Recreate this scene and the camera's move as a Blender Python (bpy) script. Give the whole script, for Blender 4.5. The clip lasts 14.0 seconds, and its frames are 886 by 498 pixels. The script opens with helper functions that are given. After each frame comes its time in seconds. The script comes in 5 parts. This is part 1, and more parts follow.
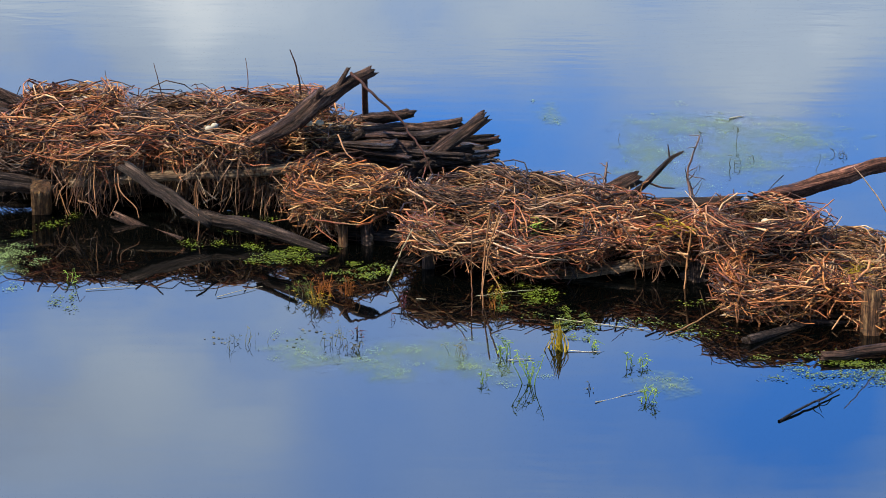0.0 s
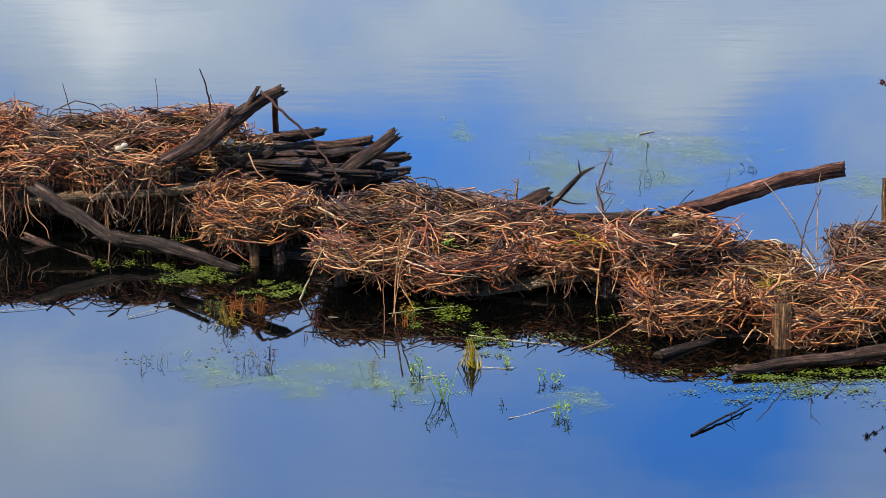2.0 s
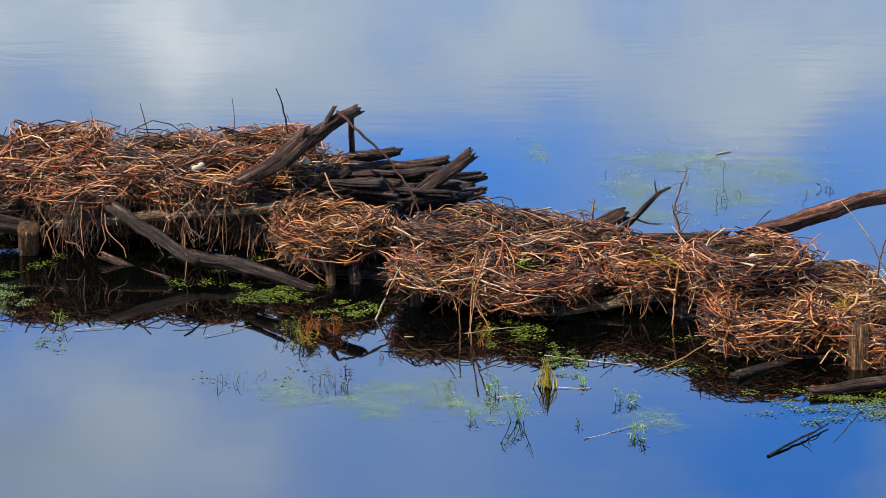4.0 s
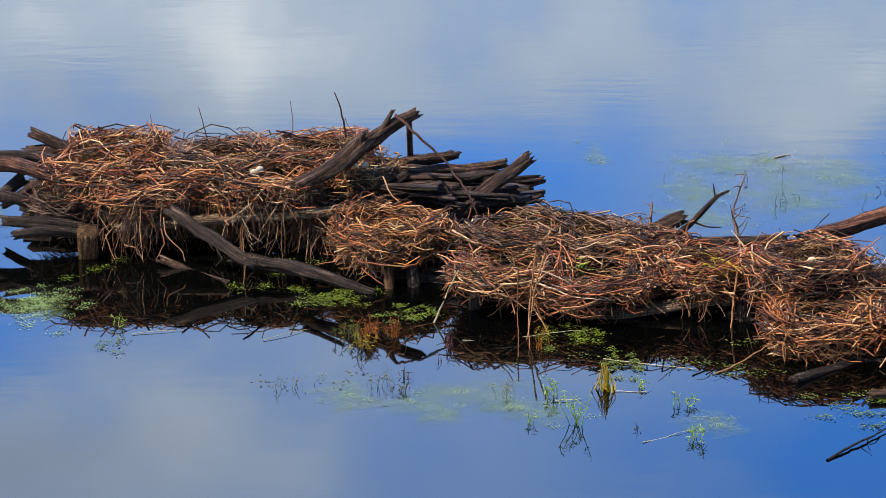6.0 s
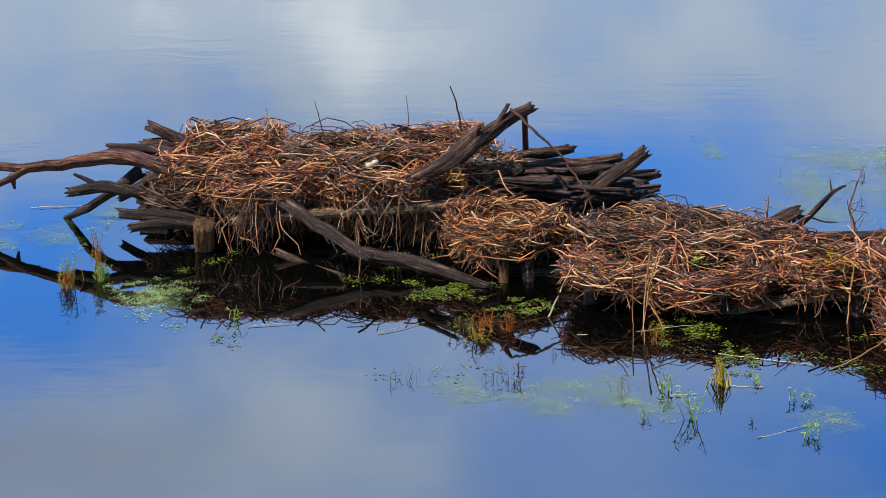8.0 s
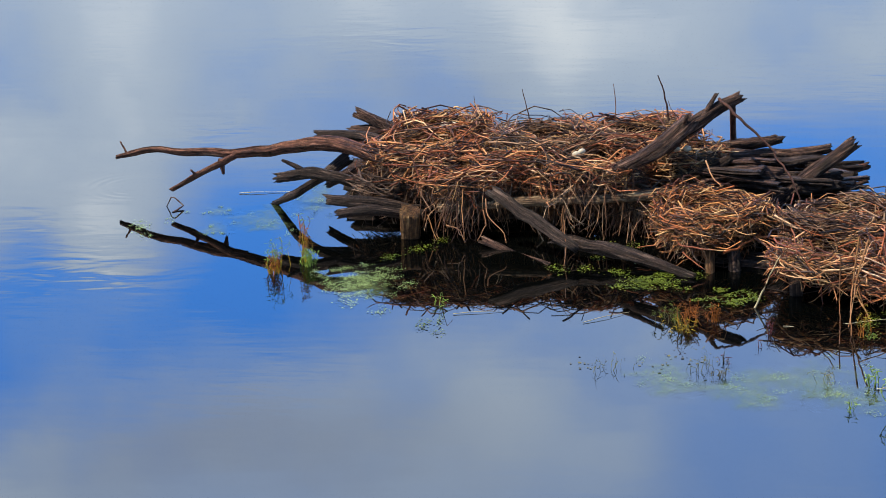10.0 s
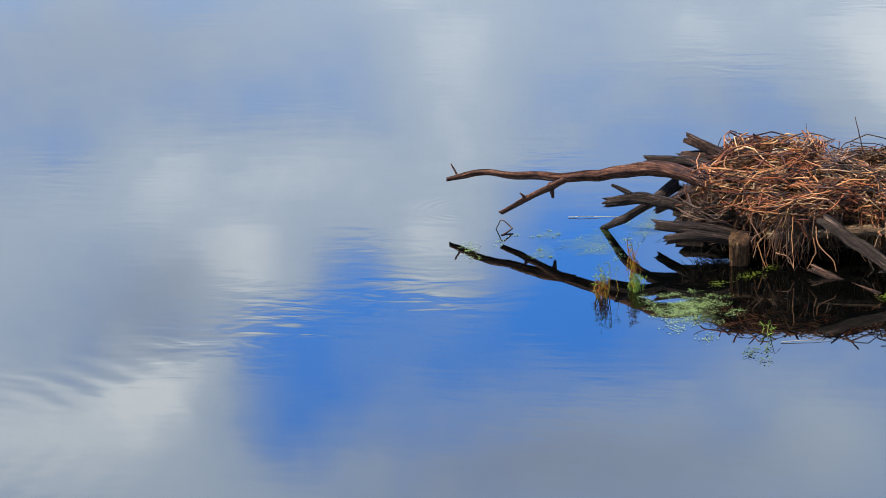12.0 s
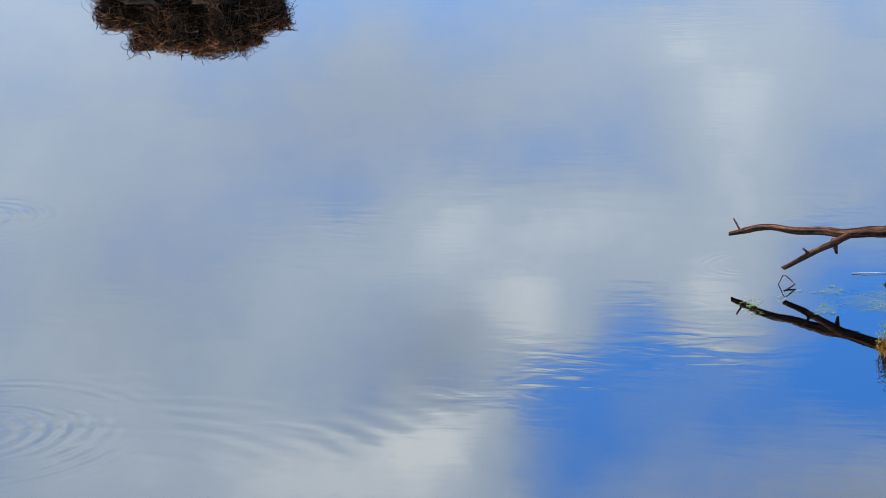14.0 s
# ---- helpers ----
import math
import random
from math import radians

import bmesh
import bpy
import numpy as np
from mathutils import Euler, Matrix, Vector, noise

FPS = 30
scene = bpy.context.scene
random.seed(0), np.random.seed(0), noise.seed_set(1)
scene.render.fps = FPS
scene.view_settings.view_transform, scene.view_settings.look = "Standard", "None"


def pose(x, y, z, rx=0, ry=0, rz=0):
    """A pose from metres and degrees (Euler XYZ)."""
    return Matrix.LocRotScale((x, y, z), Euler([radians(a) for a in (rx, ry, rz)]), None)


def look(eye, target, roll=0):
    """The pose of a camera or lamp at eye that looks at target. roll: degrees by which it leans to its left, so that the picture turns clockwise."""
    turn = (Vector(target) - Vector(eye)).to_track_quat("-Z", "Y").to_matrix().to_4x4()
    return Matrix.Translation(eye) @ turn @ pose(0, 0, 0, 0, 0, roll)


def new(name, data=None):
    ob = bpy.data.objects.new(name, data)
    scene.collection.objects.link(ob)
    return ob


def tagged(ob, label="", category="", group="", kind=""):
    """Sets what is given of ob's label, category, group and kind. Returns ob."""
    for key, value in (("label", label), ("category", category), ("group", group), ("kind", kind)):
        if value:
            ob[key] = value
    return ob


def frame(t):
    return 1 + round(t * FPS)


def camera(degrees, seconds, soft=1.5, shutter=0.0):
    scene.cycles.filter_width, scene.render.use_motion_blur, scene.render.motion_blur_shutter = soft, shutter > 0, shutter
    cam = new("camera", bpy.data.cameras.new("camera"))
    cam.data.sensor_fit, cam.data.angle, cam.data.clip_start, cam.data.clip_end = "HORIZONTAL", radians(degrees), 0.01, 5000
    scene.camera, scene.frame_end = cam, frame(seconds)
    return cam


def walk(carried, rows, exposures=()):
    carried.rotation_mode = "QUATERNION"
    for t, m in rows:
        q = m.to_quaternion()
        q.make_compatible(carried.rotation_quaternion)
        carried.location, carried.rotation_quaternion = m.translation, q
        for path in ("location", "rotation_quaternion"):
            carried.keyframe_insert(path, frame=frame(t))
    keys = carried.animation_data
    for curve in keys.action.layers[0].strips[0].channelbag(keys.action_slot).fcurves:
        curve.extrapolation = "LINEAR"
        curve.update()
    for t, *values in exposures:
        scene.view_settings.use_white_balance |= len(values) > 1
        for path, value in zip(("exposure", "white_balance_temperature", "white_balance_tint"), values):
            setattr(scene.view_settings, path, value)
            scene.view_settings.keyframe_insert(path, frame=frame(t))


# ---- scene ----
# ---- camera: a long lens on a high bank, turning where it stands ----
EYE = 6.0
cam = camera(17.15, 14.0, 0.9)
# seconds, yaw, pitch, roll
ROWS = [
    (0.0, 0.00, -17.00, -0.00),
    (0.5, -1.53, -17.05, -0.22),
    (1.0, -2.27, -16.98, -0.24),
    (1.5, -2.22, -16.84, -0.10),
    (2.0, -1.81, -16.66, 0.04),
    (2.5, -1.38, -16.49, 0.19),
    (3.0, -0.92, -16.37, 0.22),
    (5.5, 0.30, -16.22, 0.67),
    (6.0, 0.72, -16.19, 0.71),
    (6.5, 1.18, -16.18, 0.79),
    (7.0, 1.71, -16.19, 0.86),
    (9.5, 5.69, -16.41, 1.58),
    (10.0, 6.96, -16.40, 1.65),
    (10.5, 8.26, -16.35, 1.84),
    (11.0, 9.87, -16.19, 2.01),
    (11.5, 11.54, -16.00, 2.26),
    (12.0, 13.39, -15.69, 2.44),
    (12.5, 15.04, -15.35, 2.63),
    (13.0, 16.56, -14.93, 2.95),
    (13.5, 17.81, -14.60, 3.10),
    (14.0, 18.87, -14.39, 3.18),
]
walk(cam, [(t, pose(0, 0, EYE, 90 + pitch, roll, yaw)) for t, yaw, pitch, roll in ROWS])

# ---- light: one sun and a sky of broken cloud, seen mirrored in the water ----
SUN_AZ, SUN_EL = radians(-115.0), radians(61.0)  # azimuth from +y towards +x
sun = new("sun", bpy.data.lights.new("sun", "SUN"))
sun.data.energy, sun.data.angle, sun.data.color = 5.0, radians(0.6), (1.0, 0.86, 0.68)
scene.view_settings.exposure = 0.83
sun_way = Vector((math.sin(SUN_AZ) * math.cos(SUN_EL), math.cos(SUN_AZ) * math.cos(SUN_EL), math.sin(SUN_EL)))
sun.matrix_world = look(sun_way * 60, (0, 0, 0))


class Nodes:
    """A short way to write node trees."""

    def __init__(self, tree):
        self.tree = tree
        tree.nodes.clear()

    def add(self, kind):
        return self.tree.nodes.new(kind)

    def link(self, a, b):
        self.tree.links.new(a, b)

    def put(self, socket, value):
        if hasattr(value, "is_output"):
            self.link(value, socket)
        else:
            socket.default_value = value

    def math(self, op, a, b=0.0, c=0.0):
        node = self.add("ShaderNodeMath")
        node.operation = op
        self.put(node.inputs[0], a)
        self.put(node.inputs[1], b)
        self.put(node.inputs[2], c)
        return node.outputs[0]

    def noise(self, vector, scale, detail=3.0, rough=0.55, distort=0.0):
        node = self.add("ShaderNodeTexNoise")
        if vector is not None:
            self.link(vector, node.inputs["Vector"])
        for key, value in (("Scale", scale), ("Detail", detail), ("Roughness", rough), ("Distortion", distort)):
            node.inputs[key].default_value = value
        return node.outputs["Fac"]

    def ramp(self, fac, stops, mode="LINEAR"):
        node = self.add("ShaderNodeValToRGB")
        node.color_ramp.interpolation = mode
        while len(node.color_ramp.elements) < len(stops):
            node.color_ramp.elements.new(0.5)
        for e, (at, col) in zip(node.color_ramp.elements, stops):
            e.position, e.color = at, (*col, 1)
        self.put(node.inputs["Fac"], fac)
        return node.outputs["Color"]

    def mix(self, fac, a, b, mode="MIX"):
        node = self.add("ShaderNodeMix")
        node.data_type, node.blend_type = "RGBA", mode
        self.put(node.inputs[0], fac)
        self.put(node.inputs[6], a if hasattr(a, "is_output") else (*a, 1))
        self.put(node.inputs[7], b if hasattr(b, "is_output") else (*b, 1))
        return node.outputs[2]

    def scaled(self, vector, scale):
        node = self.add("ShaderNodeVectorMath")
        node.operation = "MULTIPLY"
        self.link(vector, node.inputs[0])
        node.inputs[1].default_value = scale
        return node.outputs["Vector"]


world = bpy.data.worlds.new("sky")
scene.world = world
world.use_nodes = True
n = Nodes(world.node_tree)
sky = n.add("ShaderNodeTexSky")
sky.sky_type, sky.sun_disc, sky.sun_elevation, sky.sun_rotation = "NISHITA", False, SUN_EL, SUN_AZ
sky.air_density, sky.dust_density, sky.ozone_density = 1.0, 0.3, 3.0
coords = n.add("ShaderNodeTexCoord").outputs["Generated"]
xyz = n.add("ShaderNodeSeparateXYZ")
n.link(coords, xyz.inputs[0])
azim = n.math("MULTIPLY", n.math("ARCTAN2", xyz.outputs["X"], xyz.outputs["Y"]), 57.2958)
elev = n.math("MULTIPLY", n.math("ARCSINE", xyz.outputs["Z"]), 57.2958)
wisp = n.math("SUBTRACT", n.noise(n.scaled(coords, (1.0, 1.0, 1.6)), 7.0, 5.0, 0.55), 0.5)
wisp2 = n.math("SUBTRACT", n.noise(n.scaled(coords, (1.0, 1.0, 1.3)), 19.0, 4.0, 0.5), 0.5)
wisp3 = n.math("SUBTRACT", n.noise(n.scaled(coords, (1.0, 1.0, 1.8)), 42.0, 4.0, 0.6), 0.5)
azim_w = n.math("ADD", azim, n.math("MULTIPLY", wisp, 3.5))
elev_w = n.math("ADD", elev, n.math("MULTIPLY", wisp2, 2.4))
# the wisps soften higher up
calm = n.add("ShaderNodeMapRange")
calm.interpolation_type = "SMOOTHSTEP"
n.link(elev, calm.inputs["Value"])
for key, value in (("From Min", 17.0), ("From Max", 20.5), ("To Min", 1.0), ("To Max", 0.4)):
    calm.inputs[key].default_value = value
cover = n.math("ADD", n.math("MULTIPLY", wisp, 0.6), n.math("MULTIPLY", wisp2, 0.5))
cover = n.math("MULTIPLY_ADD", wisp3, 0.3, cover)
cover = n.math("MULTIPLY_ADD", cover, calm.outputs["Result"], 0.6)
# the cloud thins out towards the zenith
step = n.add("ShaderNodeMapRange")
step.interpolation_type = "SMOOTHSTEP"
n.link(elev, step.inputs["Value"])
step.inputs["From Min"].default_value, step.inputs["From Max"].default_value = 24.0, 36.0
cover = n.math("MULTIPLY_ADD", step.outputs["Result"], -1.0, cover)
# and away from the lake side, out of view, to weaken the fill light
side = n.add("ShaderNodeMapRange")
side.interpolation_type = "SMOOTHSTEP"
n.link(n.math("ABSOLUTE", n.math("ADD", azim, 8.0)), side.inputs["Value"])
side.inputs["From Min"].default_value, side.inputs["From Max"].default_value = 28.0, 62.0
cover = n.math("MULTIPLY_ADD", side.outputs["Result"], -0.9, cover)


def cloud(az, el, wide, high, weight):
    """A soft bank of cloud (weight above 0) or a gap of blue (below 0), in degrees."""
    global cover
    a = n.math("POWER", n.math("MULTIPLY", n.math("SUBTRACT", azim_w, az), 1 / wide), 2.0)
    b = n.math("POWER", n.math("MULTIPLY", n.math("SUBTRACT", elev_w, el), 1 / high), 2.0)
    cover = n.math("MULTIPLY_ADD", n.math("EXPONENT", n.math("MULTIPLY", n.math("ADD", a, b), -1.0)), weight, cover)


# broad banks and gaps, by bearing and height
cloud(-6.0, 12.0, 5.0, 1.5, 0.57)
cloud(-17.5, 14.5, 5.0, 1.5, 0.53)
cloud(-21.5, 18.5, 3.0, 2.0, 0.43)
cloud(-14.0, 17.5, 5.0, 1.5, -0.31)
cloud(6.0, 12.0, 5.0, 1.5, 0.45)
cloud(6.0, 20.0, 5.0, 1.5, -0.43)
cloud(1.0, 15.0, 5.0, 1.5, -0.48)
cloud(-14.0, 12.0, 1.4, 2.2, 0.44)
cloud(-14.5, 16.0, 1.2, 0.8, 0.62)
cloud(-11.5, 15.5, 1.8, 1.2, -0.39)
cloud(-27.5, 17.0, 3.0, 2.0, 0.49)
cloud(-8.0, 19.5, 3.0, 2.0, 0.15)
cloud(-18.0, 16.0, 1.2, 0.8, 0.27)
cloud(-8.0, 12.5, 1.2, 0.8, -0.25)
cloud(6.0, 13.5, 1.2, 0.8, 0.45)
cloud(-16.5, 17.5, 1.4, 2.2, -0.14)
cloud(-12.5, 10.5, 5.0, 1.5, 0.27)
cloud(-17.5, 20.5, 5.0, 1.5, 0.28)
cloud(8.5, 14.5, 1.4, 2.2, -0.22)
cloud(8.0, 20.0, 1.4, 2.2, -0.38)
cloud(-26.0, 12.0, 3.0, 2.0, 0.23)
cloud(-19.5, 18.0, 1.2, 0.8, 0.43)
cloud(-1.5, 20.5, 1.4, 2.2, -0.17)
cloud(-5.0, 13.0, 1.2, 0.8, 0.25)
cloud(1.5, 12.0, 1.2, 0.8, 0.23)
cloud(-14.0, 15.0, 1.2, 0.8, 0.20)
cloud(-6.0, 19.5, 1.2, 0.8, 0.15)
cloud(-17.5, 16.5, 1.2, 0.8, 0.49)
cloud(-15.5, 16.5, 1.2, 0.8, -0.39)
cloud(-12.0, 17.0, 1.2, 0.8, -0.28)
cloud(-17.5, 17.5, 1.2, 0.8, -0.33)
cloud(-23.5, 16.5, 1.4, 2.2, 0.19)
cloud(5.0, 14.5, 1.8, 1.2, 0.20)
cloud(7.5, 12.5, 1.2, 0.8, 0.30)
cloud(-1.5, 13.0, 3.0, 1.2, 0.17)
cloud(2.5, 21.5, 3.0, 1.2, -0.11)
cloud(-20.0, 12.5, 3.0, 1.2, -0.11)
cloud(-4.5, 19.0, 1.2, 0.8, -0.15)
cloud(-9.0, 11.5, 1.2, 0.8, 0.16)
cloud(-20.0, 14.5, 1.8, 1.2, 0.16)
cloud(-11.5, 14.0, 1.2, 0.8, 0.13)
cloud(-15.0, 19.0, 3.0, 1.2, -0.12)
cloud(-25.5, 19.0, 5.0, 1.5, 0.23)
cloud(-11.0, 13.0, 1.2, 0.8, -0.07)
cloud(-8.0, 19.5, 1.2, 0.8, -0.21)
cloud(-19.5, 18.5, 1.2, 0.8, 0.21)
cloud(-18.0, 9.5, 1.4, 2.2, 0.10)
cloud(-3.0, 20.5, 1.2, 0.8, 0.09)
cloud(-12.0, 15.0, 1.2, 0.8, -0.17)
cloud(-17.0, 19.0, 1.2, 0.8, -0.12)
cloud(0.0, 14.5, 1.2, 0.8, -0.17)
cloud(-0.5, 12.0, 1.2, 0.8, -0.14)
cloud(-20.5, 11.6, 3.2, 1.2, 0.3)
cloud(-27.5, 9.6, 3.0, 1.4, 0.2)
cloud(-5.5, 19.8, 4.5, 1.8, 0.13)
cloud(-18.5, 15.5, 4.0, 2.0, -0.1)
cloud(-26.3, 15.2, 2.0, 1.2, 0.2)
cloud(-28.3, 13.3, 1.6, 1.6, 0.25)

dusk = 0.0


def underside(az, el, wide, high, weight):
    """A greyer belly of a cloud bank, in degrees."""
    global dusk
    a = n.math("POWER", n.math("MULTIPLY", n.math("SUBTRACT", azim_w, az), 1 / wide), 2.0)
    b = n.math("POWER", n.math("MULTIPLY", n.math("SUBTRACT", elev_w, el), 1 / high), 2.0)
    dusk = n.math("MULTIPLY_ADD", n.math("EXPONENT", n.math("MULTIPLY", n.math("ADD", a, b), -1.0)), weight, dusk)


underside(-19.8, 16.6, 1.6, 0.8, 0.6)
underside(-13.0, 20.2, 3.0, 0.9, 0.7)
underside(-9.0, 20.4, 3.0, 0.9, 0.5)
underside(-21.0, 11.6, 3.4, 1.4, 0.45)
underside(-26.0, 14.6, 3.0, 2.0, 0.3)
underside(-8.0, 13.2, 2.0, 0.7, 0.4)

# unseen sky overhead and off the lake side: greyed and dimmed against blue fill
unseen_sky = n.math("MAXIMUM", step.outputs["Result"], side.outputs["Result"])
blue = n.mix(1.0, sky.outputs["Color"], n.mix(unseen_sky, (0.052, 0.162, 0.315), (0.05, 0.062, 0.074)), "MULTIPLY")
white = n.ramp(n.math("MULTIPLY", cover, 0.7), [(0.0, (0.4, 0.62, 0.98)), (0.42, (0.55, 0.73, 1.02)), (0.75, (0.76, 0.92, 1.13)), (1.0, (1.2, 1.31, 1.4))])
# darker undersides of the thicker banks
white = n.mix(dusk, white, (0.5, 0.6, 0.77))
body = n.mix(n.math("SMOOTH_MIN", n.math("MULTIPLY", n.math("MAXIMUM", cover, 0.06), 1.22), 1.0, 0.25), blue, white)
# the sky dims a little towards the horizon
low = n.add("ShaderNodeMapRange")
n.link(elev, low.inputs["Value"])
for key, value in (("From Min", 11.0), ("From Max", 23.0), ("To Min", 0.75), ("To Max", 1.14)):
    low.inputs[key].default_value = value
body = n.mix(1.0, body, low.outputs["Result"], "MULTIPLY")
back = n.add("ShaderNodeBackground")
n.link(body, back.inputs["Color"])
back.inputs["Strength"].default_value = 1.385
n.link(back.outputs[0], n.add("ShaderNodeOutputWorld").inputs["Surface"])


# ---- materials ----
def material(name):
    m = bpy.data.materials.new(name)
    m.use_nodes = True
    return m, Nodes(m.node_tree)


def finish(n, colour, rough, height=None, strength=0.4, distance=0.01, spec=0.3):
    bsdf = n.add("ShaderNodeBsdfPrincipled")
    n.put(bsdf.inputs["Base Color"], colour if hasattr(colour, "is_output") else (*colour, 1))
    n.put(bsdf.inputs["Roughness"], rough)
    bsdf.inputs["Specular IOR Level"].default_value = spec
    if height is not None:
        bump = n.add("ShaderNodeBump")
        bump.inputs["Strength"].default_value, bump.inputs["Distance"].default_value = strength, distance
        n.link(height, bump.inputs["Height"])
        n.link(bump.outputs[0], bsdf.inputs["Normal"])
    n.link(bsdf.outputs[0], n.add("ShaderNodeOutputMaterial").inputs["Surface"])


def straw_material(name, stops, gloss=0.5):
    m, n = material(name)
    geo = n.add("ShaderNodeNewGeometry")
    co = n.add("ShaderNodeTexCoord").outputs["Object"]
    pick = n.ramp(geo.outputs["Random Per Island"], stops)
    grime = n.ramp(n.noise(co, 7.0, 4), [(0.36, (0.3, 0.27, 0.25)), (0.6, (1.0, 1.0, 1.0))])
    fine = n.ramp(n.noise(co, 90.0, 2), [(0.3, (0.7, 0.68, 0.66)), (0.7, (1.1, 1.08, 1.05))])
    finish(n, n.mix(1.0, n.mix(1.0, pick, grime, "MULTIPLY"), fine, "MULTIPLY"), gloss, n.noise(co, 160.0, 2), 0.3, 0.004, 0.35)
    return m


def twig_material(name, stops):
    m, n = material(name)
    co = n.add("ShaderNodeTexCoord").outputs["Object"]
    pick = n.ramp(n.add("ShaderNodeObjectInfo").outputs["Random"], stops)
    fine = n.ramp(n.noise(co, 60.0, 3), [(0.3, (0.6, 0.58, 0.55)), (0.7, (1.1, 1.08, 1.05))])
    finish(n, n.mix(1.0, pick, fine, "MULTIPLY"), 0.5, n.noise(co, 120.0, 2), 0.3, 0.004, 0.35)
    return m


def bark_material(name, dark, mid, pale, moss=0.0):
    """Weathered wood; the grain runs along each log, with bleached strips, bark scraps and cracks."""
    m, n = material(name)
    uv = n.add("ShaderNodeUVMap").outputs["UV"]
    co = n.add("ShaderNodeTexCoord").outputs["Object"]
    grain = n.noise(n.scaled(uv, (30.0, 5.0, 1.0)), 1.0, 6, 0.7, 0.8)
    colour = n.ramp(grain, [(0.34, dark), (0.5, mid), (0.7, pale)])
    stain = n.ramp(n.noise(co, 3.5, 4), [(0.35, (0.4, 0.37, 0.36)), (0.6, (1.0, 1.0, 1.0))])
    colour = n.mix(1.0, colour, stain, "MULTIPLY")
    # strips where the bark is gone and the wood has bleached
    strips = n.noise(n.scaled(uv, (9.0, 2.2, 1.0)), 1.0, 5, 0.7, 1.2)
    bare = n.math("MULTIPLY", n.ramp(strips, [(0.52, (0, 0, 0)), (0.66, (1, 1, 1))]), n.ramp(grain, [(0.35, (0.1, 0.1, 0.1)), (0.6, (0.75, 0.75, 0.75))]))
    grey = tuple(min(0.5, v * 1.25 + 0.02) for v in pale)
    colour = n.mix(bare, colour, grey)
    if moss:
        colour = n.mix(n.math("MULTIPLY", n.ramp(n.noise(co, 6.0, 5), [(0.52, (0, 0, 0)), (0.66, (1, 1, 1))]), moss), colour, (0.1, 0.11, 0.03))
    mottle = n.ramp(n.noise(co, 26.0, 6, 0.7), [(0.36, (0.4, 0.37, 0.35)), (0.5, (0.95, 0.95, 0.95)), (0.68, (1.4, 1.34, 1.28))])
    colour = n.mix(1.0, colour, mottle, "MULTIPLY")
    crack = n.ramp(n.noise(n.scaled(uv, (48.0, 2.4, 1.0)), 1.0, 4, 0.7, 0.4), [(0.32, (0, 0, 0)), (0.5, (1, 1, 1))])
    colour = n.mix(1.0, colour, n.mix(0.75, (1.0, 1.0, 1.0), crack), "MULTIPLY")
    finish(n, colour, 0.62, n.mix(0.4, n.mix(0.5, crack, grain), n.noise(co, 40.0, 6, 0.75)), 1.0, 0.035, 0.25)
    return m


STRAW_RED = straw_material("red_brown_stems", [(0.0, (0.009, 0.005, 0.004)), (0.3, (0.042, 0.016, 0.01)), (0.5, (0.16, 0.042, 0.017)), (0.7, (0.38, 0.108, 0.036)), (0.86, (0.58, 0.27, 0.1)), (1.0, (0.72, 0.5, 0.29))])
STRAW_TAN = straw_material("tan_stems", [(0.0, (0.018, 0.011, 0.007)), (0.3, (0.1, 0.05, 0.025)), (0.6, (0.31, 0.155, 0.058)), (0.85, (0.5, 0.31, 0.125)), (1.0, (0.62, 0.47, 0.29))])
STRAW_ORANGE = straw_material("orange_stems", [(0.0, (0.011, 0.005, 0.003)), (0.3, (0.075, 0.026, 0.012)), (0.56, (0.33, 0.1, 0.028)), (0.8, (0.6, 0.265, 0.08)), (1.0, (0.74, 0.5, 0.24))])
STRAW_BROWN = straw_material("brown_stems", [(0.0, (0.011, 0.007, 0.005)), (0.4, (0.065, 0.032, 0.018)), (0.75, (0.21, 0.11, 0.06)), (1.0, (0.48, 0.33, 0.2))])
STRAW_DARK = straw_material("dark_stems", [(0.0, (0.02, 0.013, 0.01)), (0.5, (0.08, 0.048, 0.034)), (1.0, (0.26, 0.17, 0.11))])
STRAW_HANG = straw_material("hanging_stems", [(0.0, (0.02, 0.013, 0.009)), (0.35, (0.09, 0.042, 0.022)), (0.7, (0.25, 0.13, 0.068)), (0.9, (0.44, 0.27, 0.15)), (1.0, (0.56, 0.4, 0.25))])
TWIG = twig_material("twig_bark", [(0.0, (0.03, 0.013, 0.009)), (0.35, (0.15, 0.043, 0.018)), (0.6, (0.37, 0.118, 0.042)), (0.82, (0.56, 0.29, 0.12)), (1.0, (0.58, 0.42, 0.28))])
STALK = twig_material("brown_stalk", [(0.0, (0.12, 0.05, 0.018)), (1.0, (0.34, 0.17, 0.065))])
REED = twig_material("bleached_reed", [(0.0, (0.33, 0.29, 0.17)), (1.0, (0.52, 0.46, 0.31))])
TWIG_DARK = twig_material("dark_twig_bark", [(0.0, (0.05, 0.03, 0.025)), (1.0, (0.14, 0.075, 0.055))])
BARK = bark_material("weathered_bark", (0.01, 0.006, 0.004), (0.062, 0.031, 0.022), (0.22, 0.13, 0.09))
BARK_RED = bark_material("red_brown_bark", (0.02, 0.008, 0.006), (0.14, 0.056, 0.036), (0.36, 0.18, 0.115))
CHARRED = bark_material("blackened_wood", (0.006, 0.004, 0.0035), (0.03, 0.018, 0.014), (0.13, 0.088, 0.068))
POST_WOOD = bark_material("old_post_wood", (0.025, 0.012, 0.006), (0.14, 0.066, 0.027), (0.36, 0.21, 0.085), 0.1)
